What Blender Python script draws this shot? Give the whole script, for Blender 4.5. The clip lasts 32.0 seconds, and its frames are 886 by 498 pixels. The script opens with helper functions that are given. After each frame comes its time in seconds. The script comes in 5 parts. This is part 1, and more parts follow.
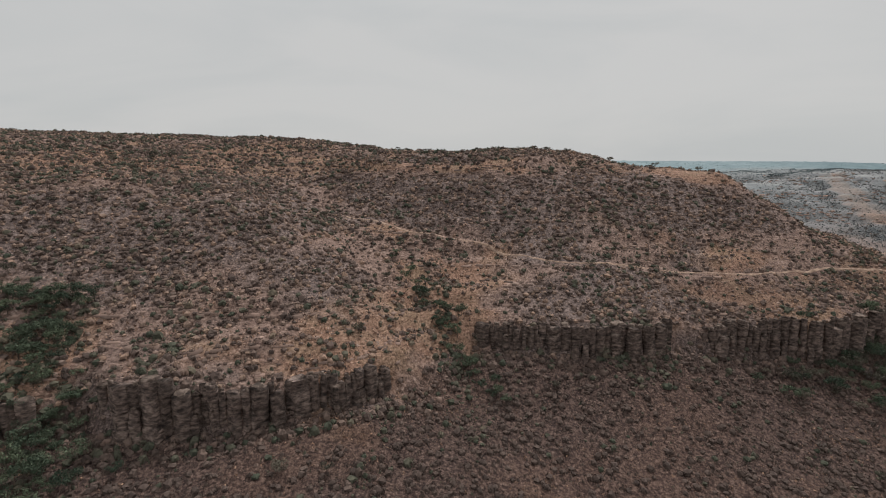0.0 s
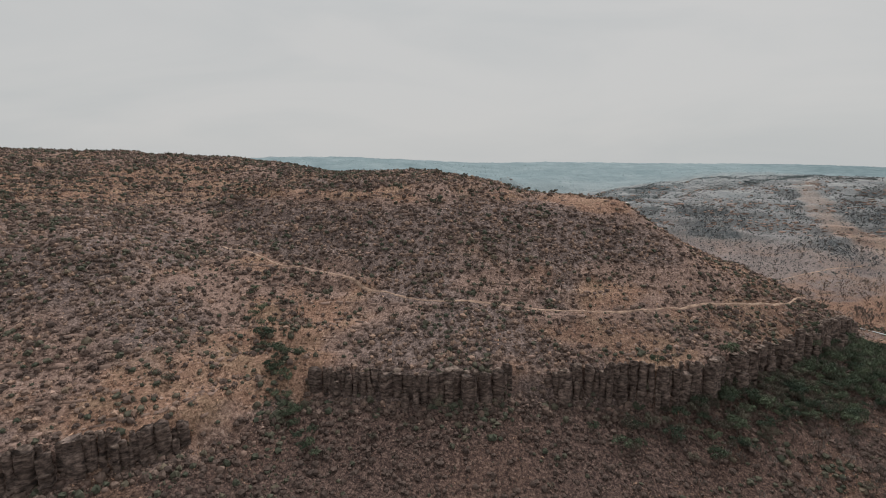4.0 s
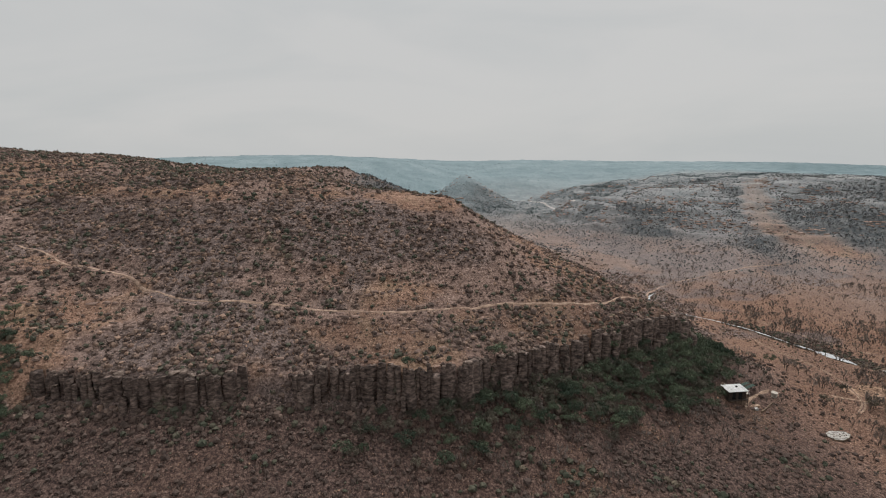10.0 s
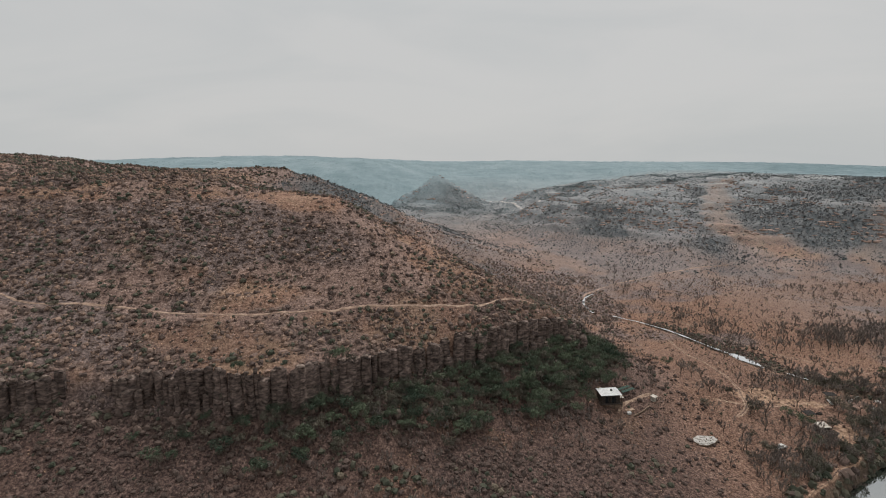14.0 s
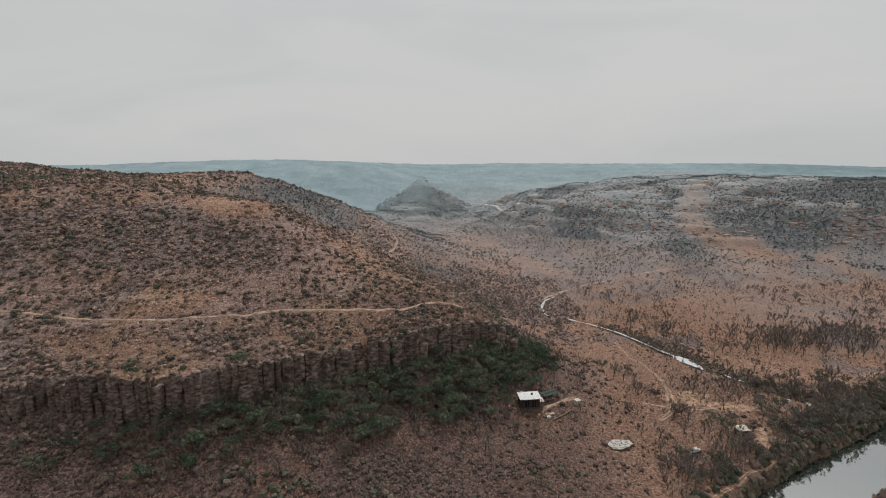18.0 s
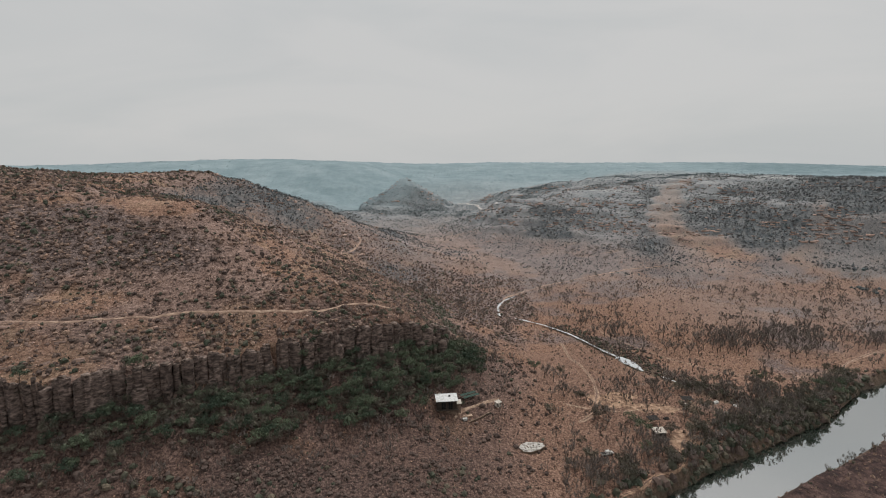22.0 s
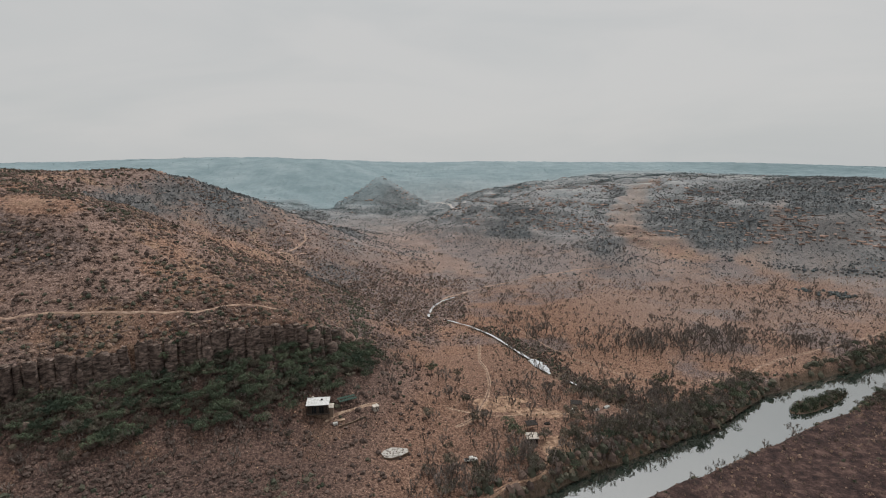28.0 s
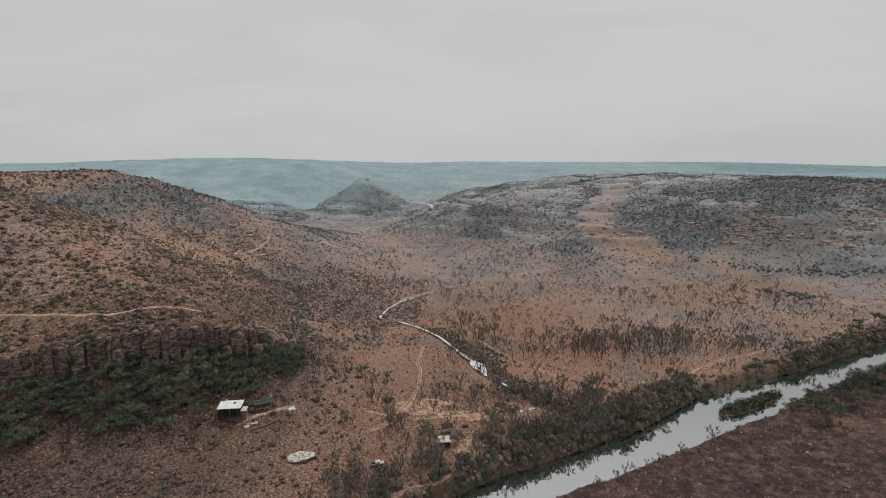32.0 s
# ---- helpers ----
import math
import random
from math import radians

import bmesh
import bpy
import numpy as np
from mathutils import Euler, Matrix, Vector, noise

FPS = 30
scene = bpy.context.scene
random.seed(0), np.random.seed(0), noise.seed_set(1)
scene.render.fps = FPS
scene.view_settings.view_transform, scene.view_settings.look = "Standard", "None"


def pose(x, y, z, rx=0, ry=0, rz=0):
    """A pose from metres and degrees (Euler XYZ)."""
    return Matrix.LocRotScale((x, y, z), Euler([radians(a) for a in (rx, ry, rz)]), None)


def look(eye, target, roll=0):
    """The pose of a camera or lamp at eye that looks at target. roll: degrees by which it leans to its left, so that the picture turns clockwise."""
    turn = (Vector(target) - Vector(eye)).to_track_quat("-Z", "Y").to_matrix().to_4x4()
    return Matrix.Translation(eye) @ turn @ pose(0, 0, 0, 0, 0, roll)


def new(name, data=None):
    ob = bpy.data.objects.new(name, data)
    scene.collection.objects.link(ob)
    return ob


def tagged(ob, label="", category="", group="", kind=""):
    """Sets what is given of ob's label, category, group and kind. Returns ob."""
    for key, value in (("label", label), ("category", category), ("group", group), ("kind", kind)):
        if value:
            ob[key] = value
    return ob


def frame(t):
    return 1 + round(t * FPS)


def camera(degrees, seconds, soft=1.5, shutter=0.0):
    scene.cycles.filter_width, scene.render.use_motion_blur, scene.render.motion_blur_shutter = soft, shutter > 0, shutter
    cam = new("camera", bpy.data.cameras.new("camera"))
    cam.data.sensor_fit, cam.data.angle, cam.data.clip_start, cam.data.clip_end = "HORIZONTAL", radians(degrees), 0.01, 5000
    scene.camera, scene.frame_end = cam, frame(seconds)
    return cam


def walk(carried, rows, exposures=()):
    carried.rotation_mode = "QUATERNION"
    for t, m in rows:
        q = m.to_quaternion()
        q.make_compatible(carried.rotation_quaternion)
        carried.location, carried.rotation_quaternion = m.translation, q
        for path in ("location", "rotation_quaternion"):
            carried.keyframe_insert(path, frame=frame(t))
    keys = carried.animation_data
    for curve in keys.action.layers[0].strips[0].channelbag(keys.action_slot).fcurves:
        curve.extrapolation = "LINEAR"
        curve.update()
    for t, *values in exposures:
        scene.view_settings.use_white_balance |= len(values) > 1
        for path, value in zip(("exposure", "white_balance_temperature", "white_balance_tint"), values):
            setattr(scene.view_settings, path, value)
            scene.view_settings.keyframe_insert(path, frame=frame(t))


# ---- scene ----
cam = camera(83.8, 32.0, soft=1.0)
METRES, EYE, TILT, LEAN, TURN = 350.0, 100.0, -9.5, 0.0, 0.0
ROWS = [
    (0.0, 0.0, 0.0, 0.0, 0.0, 0.0, -0.0),
    (0.5, 0.021, 0.0009, 0.0036, -0.0, -0.01, -0.0),
    (1.0, 0.0421, 0.0022, 0.0124, 0.04, -0.08, -0.14),
    (1.5, 0.0626, 0.0031, 0.0238, 0.16, -0.14, -0.27),
    (2.0, 0.083, 0.0042, 0.0351, 0.27, -0.26, -0.38),
    (2.5, 0.1018, 0.0059, 0.0425, 0.32, -0.34, -0.39),
    (3.0, 0.1192, 0.0077, 0.043, 0.33, -0.3, -0.38),
    (3.5, 0.137, 0.0086, 0.0429, 0.37, -0.28, -0.33),
    (5.5, 0.2104, 0.012, 0.0432, 0.45, -0.42, -0.25),
    (6.0, 0.2297, 0.0138, 0.0433, 0.43, -0.46, -0.29),
    (6.5, 0.2497, 0.0155, 0.0433, 0.44, -0.5, -0.3),
    (7.0, 0.2695, 0.0171, 0.0432, 0.43, -0.54, -0.29),
    (7.5, 0.2895, 0.0187, 0.0436, 0.44, -0.53, -0.29),
    (8.0, 0.3094, 0.02, 0.0433, 0.43, -0.54, -0.27),
    (8.5, 0.3297, 0.0214, 0.0435, 0.45, -0.5, -0.26),
    (9.0, 0.3513, 0.0228, 0.0436, 0.45, -0.52, -0.21),
    (9.5, 0.3731, 0.0239, 0.0436, 0.41, -0.46, -0.18),
    (10.0, 0.3949, 0.0256, 0.044, 0.36, -0.47, -0.2),
    (10.5, 0.4168, 0.0273, 0.044, 0.36, -0.49, -0.2),
    (11.0, 0.4389, 0.0294, 0.0439, 0.34, -0.54, -0.24),
    (11.5, 0.4611, 0.0317, 0.0441, 0.27, -0.58, -0.28),
    (12.0, 0.4827, 0.0342, 0.0441, 0.24, -0.65, -0.33),
    (12.5, 0.5036, 0.0367, 0.0442, 0.27, -0.71, -0.41),
    (13.0, 0.5228, 0.0379, 0.0444, 0.29, -0.55, -0.35),
    (13.5, 0.5383, 0.0381, 0.0446, 0.35, -0.44, -0.25),
    (14.0, 0.5509, 0.0381, 0.0448, 0.38, -0.39, -0.14),
    (14.5, 0.5629, 0.0383, 0.0449, 0.43, -0.35, -0.07),
    (16.5, 0.6114, 0.0399, 0.0451, 0.5, -0.21, 0.08),
    (17.0, 0.6236, 0.0403, 0.0454, 0.49, -0.15, 0.11),
    (17.5, 0.6357, 0.0405, 0.0457, 0.49, -0.08, 0.13),
    (18.0, 0.6476, 0.041, 0.0458, 0.48, -0.06, 0.16),
    (18.5, 0.6595, 0.0418, 0.0459, 0.48, -0.1, 0.17),
    (19.0, 0.6716, 0.0428, 0.0461, 0.47, -0.12, 0.16),
    (19.5, 0.6836, 0.0436, 0.0465, 0.43, -0.12, 0.15),
    (20.0, 0.6955, 0.0446, 0.0469, 0.44, -0.17, 0.14),
    (20.5, 0.7078, 0.0454, 0.0467, 0.43, -0.15, 0.17),
    (21.0, 0.7201, 0.0463, 0.0467, 0.43, -0.13, 0.18),
    (21.5, 0.7324, 0.0472, 0.0469, 0.42, -0.15, 0.18),
    (22.0, 0.7446, 0.0479, 0.047, 0.44, -0.15, 0.23),
    (22.5, 0.757, 0.0488, 0.0471, 0.46, -0.16, 0.25),
    (23.0, 0.7695, 0.0498, 0.0472, 0.48, -0.21, 0.25),
    (23.5, 0.782, 0.0512, 0.0474, 0.48, -0.27, 0.2),
    (24.0, 0.7942, 0.0527, 0.0475, 0.46, -0.28, 0.14),
    (24.5, 0.8063, 0.0543, 0.0478, 0.46, -0.32, 0.1),
    (25.0, 0.8185, 0.0558, 0.0478, 0.46, -0.34, 0.09),
    (25.5, 0.8308, 0.0571, 0.0479, 0.45, -0.34, 0.06),
    (27.5, 0.8787, 0.0613, 0.0485, 0.52, -0.27, 0.06),
    (28.0, 0.8906, 0.0623, 0.0487, 0.52, -0.28, 0.01),
    (28.5, 0.9026, 0.0632, 0.0488, 0.52, -0.22, 0.03),
    (29.0, 0.9148, 0.0639, 0.049, 0.54, -0.21, 0.07),
    (29.5, 0.9271, 0.0646, 0.0491, 0.56, -0.2, 0.1),
    (30.0, 0.9393, 0.0654, 0.0493, 0.57, -0.21, 0.11),
    (30.5, 0.9515, 0.0661, 0.0494, 0.55, -0.19, 0.13),
    (31.0, 0.9635, 0.0669, 0.0496, 0.55, -0.21, 0.15),
    (31.5, 0.9758, 0.0677, 0.0497, 0.55, -0.21, 0.17),
    (32.0, 0.9878, 0.0688, 0.0498, 0.51, -0.25, 0.12),
]
walk(cam, [(t, pose(0, 0, EYE, TILT, LEAN, TURN) @ pose(METRES * x, METRES * y, METRES * z, 90 + pitch, roll, yaw)) for t, x, y, z, yaw, pitch, roll in ROWS])

# ---------------------------------------------------------------- light
world = bpy.data.worlds.new("overcast_sky")
scene.world = world
world.use_nodes = True
wn, wl = world.node_tree.nodes, world.node_tree.links
wn.clear()
SUN_ELEVATION, SUN_HEADING = radians(58), radians(24)      # heading from north (+y), to the east
sky = wn.new("ShaderNodeTexSky")
sky.sky_type, sky.sun_disc = "NISHITA", False
sky.sun_elevation, sky.sun_rotation = SUN_ELEVATION, SUN_HEADING
sky.air_density, sky.dust_density = 1.0, 4.0
clear = wn.new("ShaderNodeVectorMath")
clear.operation = "SCALE"
clear.inputs["Scale"].default_value = 0.1
wl.new(sky.outputs[0], clear.inputs[0])
coord = wn.new("ShaderNodeTexCoord")
cloud = wn.new("ShaderNodeTexNoise")
cloud.inputs["Scale"].default_value, cloud.inputs["Detail"].default_value, cloud.inputs["Distortion"].default_value = 1.6, 5.0, 0.6
squash = wn.new("ShaderNodeMapping")
squash.inputs["Scale"].default_value = (1, 1, 4.0)
wl.new(coord.outputs["Generated"], squash.inputs[0])
wl.new(squash.outputs[0], cloud.inputs["Vector"])
deck = wn.new("ShaderNodeValToRGB")
deck.color_ramp.elements[0].position, deck.color_ramp.elements[0].color = 0.36, (0.515, 0.53, 0.532, 1)
deck.color_ramp.elements[1].position, deck.color_ramp.elements[1].color = 0.62, (0.578, 0.578, 0.573, 1)
wl.new(cloud.outputs["Fac"], deck.inputs[0])
cover = wn.new("ShaderNodeMixRGB")
cover.inputs[0].default_value = 0.96
wl.new(clear.outputs[0], cover.inputs[1])
wl.new(deck.outputs[0], cover.inputs[2])
# an overcast sky is brighter overhead than at the horizon
axis = wn.new("ShaderNodeSeparateXYZ")
wl.new(coord.outputs["Generated"], axis.inputs[0])
lift = wn.new("ShaderNodeMapRange")
lift.interpolation_type = "SMOOTHSTEP"
for socket, value in zip(("From Min", "From Max", "To Min", "To Max"), (0.22, 1.0, 1.0, 1.75)):
    lift.inputs[socket].default_value = value
wl.new(axis.outputs["Z"], lift.inputs["Value"])
overhead = wn.new("ShaderNodeVectorMath")
overhead.operation = "SCALE"
wl.new(cover.outputs[0], overhead.inputs[0])
wl.new(lift.outputs[0], overhead.inputs["Scale"])
glow = wn.new("ShaderNodeBackground")
glow.inputs["Strength"].default_value = 1.0
wl.new(overhead.outputs[0], glow.inputs[0])
wl.new(glow.outputs[0], wn.new("ShaderNodeOutputWorld").inputs[0])

sun = new("sun", bpy.data.lights.new("sun", "SUN"))
sun.data.energy, sun.data.angle, sun.data.color = 2.45, radians(4), (1.0, 0.975, 0.95)
sun_way = Vector((math.sin(SUN_HEADING) * math.cos(SUN_ELEVATION), math.cos(SUN_HEADING) * math.cos(SUN_ELEVATION), math.sin(SUN_ELEVATION)))
sun.matrix_world = look(sun_way * 900, (0, 0, 0))


# ---------------------------------------------------------------- materials
def material(name, build, rough=0.9):
    """A node material: build(nodes, links, coordinates) returns the colour socket and perhaps a height socket for relief."""
    m = bpy.data.materials.new(name)
    m.use_nodes = True
    n, l = m.node_tree.nodes, m.node_tree.links
    p = n["Principled BSDF"]
    p.inputs["Roughness"].default_value = rough
    p.inputs["Specular IOR Level"].default_value = 0.15
    at = n.new("ShaderNodeTexCoord").outputs["Object"]
    made = build(n, l, at)
    colour, height = made if isinstance(made, tuple) else (made, None)
    l.new(colour, p.inputs["Base Color"])
    if height is not None:
        b = n.new("ShaderNodeBump")
        b.inputs["Strength"].default_value, b.inputs["Distance"].default_value = 1.0, 0.7
        l.new(height, b.inputs["Height"])
        l.new(b.outputs[0], p.inputs["Normal"])
    return m


def noise_at(n, l, at, scale, detail=4.0, rough=0.6, squash=None):
    t = n.new("ShaderNodeTexNoise")
    t.inputs["Scale"].default_value, t.inputs["Detail"].default_value, t.inputs["Roughness"].default_value = scale, detail, rough
    if squash:
        mp = n.new("ShaderNodeMapping")
        mp.inputs["Scale"].default_value = squash
        l.new(at, mp.inputs[0])
        at = mp.outputs[0]
    l.new(at, t.inputs["Vector"])
    return t.outputs["Fac"]


def ramp(n, l, fac, *stops):
    r = n.new("ShaderNodeValToRGB")
    while len(r.color_ramp.elements) < len(stops):
        r.color_ramp.elements.new(0.5)
    for e, (pos, col) in zip(r.color_ramp.elements, stops):
        e.position, e.color = pos, (*col, 1)
    l.new(fac, r.inputs[0])
    return r.outputs[0]


def blend(n, l, fac, a, b, how="MIX"):
    m = n.new("ShaderNodeMixRGB")
    m.blend_type = how
    for socket, v in zip(m.inputs, (fac, a, b)):
        if isinstance(v, (int, float)):
            socket.default_value = v
        elif isinstance(v, tuple):
            socket.default_value = (*v, 1)
        else:
            l.new(v, socket)
    return m.outputs[0]


def attribute(n, name):
    a = n.new("ShaderNodeAttribute")
    a.attribute_name = name
    return a.outputs["Fac"]


def ground_nodes(n, l, at):
    # tussocks and stones about a metre across, in a fine grain
    warp = n.new("ShaderNodeTexNoise")
    warp.inputs["Scale"].default_value, warp.inputs["Detail"].default_value = 0.9, 4.0
    l.new(at, warp.inputs["Vector"])
    cells = n.new("ShaderNodeTexVoronoi")
    cells.inputs["Scale"].default_value, cells.inputs["Randomness"].default_value = 1.1, 1.0
    l.new(blend(n, l, 0.6, at, warp.outputs["Color"], "ADD"), cells.inputs["Vector"])
    lumps = ramp(n, l, cells.outputs["Distance"], (0.12, (0.62, 0.62, 0.62)), (0.62, (0.38, 0.38, 0.38)))
    grain = blend(n, l, 0.2, noise_at(n, l, at, 1.1, 8, 0.82), lumps)
    # thin strata that follow the contours
    strata = noise_at(n, l, at, 1.0, 7, 0.72, (0.16, 0.16, 1.9))
    fine = blend(n, l, attribute(n, "ledgy"), grain, strata)
    patch = noise_at(n, l, at, 0.07, 6, 0.7)
    soil = ramp(n, l, fine, (0.42, (0.070, 0.047, 0.040)), (0.478, (0.170, 0.112, 0.092)), (0.53, (0.265, 0.181, 0.148)), (0.605, (0.42, 0.315, 0.265)))
    grass = ramp(n, l, fine, (0.42, (0.080, 0.047, 0.035)), (0.478, (0.208, 0.122, 0.086)), (0.53, (0.305, 0.188, 0.136)), (0.605, (0.46, 0.310, 0.235)))
    ochre = ramp(n, l, fine, (0.42, (0.105, 0.070, 0.048)), (0.478, (0.224, 0.144, 0.098)), (0.53, (0.315, 0.212, 0.148)), (0.605, (0.45, 0.325, 0.24)))
    grass = blend(n, l, ramp(n, l, patch, (0.46, (0, 0, 0)), (0.62, (1, 1, 1))), grass, ochre)
    scrub = ramp(n, l, fine, (0.42, (0.045, 0.035, 0.034)), (0.478, (0.132, 0.098, 0.088)), (0.53, (0.208, 0.156, 0.140)), (0.605, (0.36, 0.28, 0.25)))
    col = blend(n, l, ramp(n, l, attribute(n, "grassy"), (0.2, (0, 0, 0)), (0.8, (1, 1, 1))), soil, grass)
    meadow = ramp(n, l, fine, (0.42, (0.072, 0.040, 0.029)), (0.478, (0.188, 0.106, 0.072)), (0.53, (0.272, 0.163, 0.112)), (0.605, (0.42, 0.275, 0.20)))
    col = blend(n, l, attribute(n, "flatland"), col, meadow)
    col = blend(n, l, attribute(n, "scrubby"), col, scrub)
    # dark red soil, with the lens vignette's darkening put into its colour
    red = ramp(n, l, grain, (0.42, (0.022, 0.014, 0.013)), (0.478, (0.055, 0.033, 0.027)), (0.53, (0.094, 0.057, 0.045)), (0.605, (0.18, 0.12, 0.096)))
    col = blend(n, l, attribute(n, "redsoil_vignette"), col, red)
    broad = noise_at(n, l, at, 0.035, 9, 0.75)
    # grey scrub of the far hills, paled in colour to stand in for haze
    col = blend(n, l, attribute(n, "hazed_scrub"), col, ramp(n, l, broad, (0.38, (0.140, 0.132, 0.131)), (0.5, (0.205, 0.184, 0.178)), (0.62, (0.295, 0.256, 0.24))))
    open_rock = ramp(n, l, noise_at(n, l, at, 0.05, 8, 0.72), (0.40, (0.17, 0.158, 0.152)), (0.5, (0.26, 0.232, 0.215)), (0.6, (0.39, 0.355, 0.33)))
    col = blend(n, l, attribute(n, "openrock"), col, open_rock)
    # blue-grey haze of the far air, painted into the ground colour
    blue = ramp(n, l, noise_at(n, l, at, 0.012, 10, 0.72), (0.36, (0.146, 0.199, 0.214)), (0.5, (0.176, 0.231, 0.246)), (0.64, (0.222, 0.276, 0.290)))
    col = blend(n, l, attribute(n, "blue_haze"), col, blue)
    # darker teal haze of the skyline mesas, painted in as well
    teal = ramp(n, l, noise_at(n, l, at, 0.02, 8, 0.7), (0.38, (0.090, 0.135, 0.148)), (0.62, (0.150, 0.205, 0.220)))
    col = blend(n, l, attribute(n, "mesa_haze"), col, teal)
    col = blend(n, l, attribute(n, "burnt"), col, ramp(n, l, noise_at(n, l, at, 0.22, 12, 0.8), (0.40, (0.020, 0.014, 0.014)), (0.5, (0.048, 0.029, 0.026)), (0.62, (0.125, 0.078, 0.066))))
    col = blend(n, l, attribute(n, "muddy"), col, ramp(n, l, noise_at(n, l, at, 0.6, 6), (0.3, (0.05, 0.042, 0.031)), (0.7, (0.15, 0.112, 0.08))))
    # bush on the far faces, its colour lifted and blued slightly for haze
    col = blend(n, l, attribute(n, "wooded"), col, ramp(n, l, noise_at(n, l, at, 0.22, 8, 0.75), (0.38, (0.058, 0.067, 0.071)), (0.5, (0.094, 0.102, 0.105)), (0.62, (0.16, 0.155, 0.153))))
    return col, fine


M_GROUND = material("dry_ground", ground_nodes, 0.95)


def plain(*stops, scale=1.0, detail=5, squash=None, random=0.0, world=False):
    """Mottled colour, with a shift from piece to piece."""
    def build(n, l, at):
        if world:
            at = n.new("ShaderNodeNewGeometry").outputs["Position"]
        fac = noise_at(n, l, at, scale, detail, 0.65, squash)
        col = ramp(n, l, fac, *stops)
        if random:
            r = n.new("ShaderNodeObjectInfo").outputs["Random"]
            col = blend(n, l, 1.0, col, ramp(n, l, r, (0.0, (1 - random,) * 3), (1.0, (1.0, 1.0, 1.0))), "MULTIPLY")
        return col, fac
    return build


def toned(*stops, vary=0.4):
    """Colour by the plant's own tone, with a shift from leaf to leaf."""
    def build(n, l, at):
        col = ramp(n, l, attribute(n, "tone"), *stops)
        r = n.new("ShaderNodeNewGeometry").outputs["Random Per Island"]
        return blend(n, l, 1.0, col, ramp(n, l, r, (0.0, (1 - vary,) * 3), (1.0, (1 + 1.25 * vary, 1 + 1.1 * vary, 1 + vary))), "MULTIPLY")
    return build


def foliage(a, b):
    def build(n, l, at):
        r = n.new("ShaderNodeObjectInfo").outputs["Random"]
        col = ramp(n, l, r, (0.0, a), (1.0, b))
        g = n.new("ShaderNodeNewGeometry").outputs["Random Per Island"]
        return blend(n, l, 1.0, col, ramp(n, l, g, (0.0, (0.6, 0.6, 0.6)), (1.0, (1.35, 1.35, 1.28))), "MULTIPLY")
    return build


M_ROCK = material("weathered_rock", plain((0.36, (0.050, 0.040, 0.037)), (0.5, (0.158, 0.118, 0.102)), (0.64, (0.33, 0.25, 0.212)), scale=0.5, detail=8, squash=(1, 1, 2.4), random=0.35, world=True), 0.9)
M_LEDGE = material("pale_ledge_rock", plain((0.36, (0.065, 0.049, 0.042)), (0.5, (0.15, 0.112, 0.092)), (0.64, (0.29, 0.225, 0.19)), scale=0.7, detail=7, random=0.35, world=True), 0.9)
M_TRACK = material("bare_track_earth", plain((0.38, (0.176, 0.117, 0.090)), (0.52, (0.315, 0.218, 0.162)), (0.66, (0.425, 0.309, 0.236)), scale=0.35, detail=7), 0.95)
M_VERGE = material("grassy_verge", plain((0.38, (0.045, 0.030, 0.024)), (0.5, (0.135, 0.085, 0.066)), (0.62, (0.24, 0.16, 0.12)), scale=1.2, detail=6), 0.95)
M_SAND = material("pale_sand", plain((0.40, (0.16, 0.105, 0.076)), (0.5, (0.26, 0.178, 0.128)), (0.62, (0.40, 0.295, 0.22)), scale=0.8), 0.95)
M_PALE = material("pale_gravel", plain((0.38, (0.25, 0.225, 0.205)), (0.5, (0.36, 0.33, 0.305)), (0.62, (0.50, 0.47, 0.44)), scale=0.3), 0.95)
M_CLEARING = material("trodden_red_sand", plain((0.38, (0.105, 0.063, 0.044)), (0.5, (0.235, 0.148, 0.100)), (0.62, (0.36, 0.245, 0.170)), scale=0.5, detail=8), 0.95)
M_SHRUB = material("scrub_twigs", toned((0.0, (0.068, 0.051, 0.045)), (0.35, (0.165, 0.120, 0.100)), (0.6, (0.29, 0.198, 0.150)), (0.8, (0.090, 0.086, 0.064)), (1.0, (0.050, 0.058, 0.042)), vary=0.22), 0.9)
M_TUFT = material("dry_grass_tufts", toned((0.0, (0.13, 0.080, 0.060)), (0.5, (0.26, 0.163, 0.115)), (1.0, (0.43, 0.29, 0.205))), 0.9)
# three far scrub colours, each paled and blued further for haze
M_FARSHRUB = material("far_scrub_hazed", toned((0.0, (0.090, 0.102, 0.109)), (0.5, (0.158, 0.152, 0.152)), (1.0, (0.086, 0.110, 0.112)), vary=0.25), 0.9)
M_HAZYSHRUB = material("plateau_scrub_hazed", toned((0.0, (0.150, 0.205, 0.222)), (1.0, (0.19, 0.25, 0.267)), vary=0.08), 0.9)
M_GORGESHRUB = material("gorge_scrub_hazed", toned((0.0, (0.105, 0.135, 0.145)), (0.5, (0.165, 0.185, 0.19)), (1.0, (0.115, 0.15, 0.157)), vary=0.15), 0.9)
M_ISLE = material("island_green", toned((0.0, (0.024, 0.032, 0.022)), (0.6, (0.046, 0.056, 0.036)), (1.0, (0.080, 0.088, 0.056))), 0.85)
M_STONE = material("loose_stones", toned((0.0, (0.11, 0.078, 0.066)), (0.6, (0.25, 0.178, 0.148)), (1.0, (0.42, 0.33, 0.28))), 0.9)
M_BARK = material("grey_bark", plain((0.3, (0.07, 0.055, 0.045)), (0.7, (0.19, 0.15, 0.125)), scale=2.0), 0.9)
M_TWIGS = material("leafless_twigs", foliage((0.125, 0.108, 0.100), (0.25, 0.212, 0.196)), 0.9)
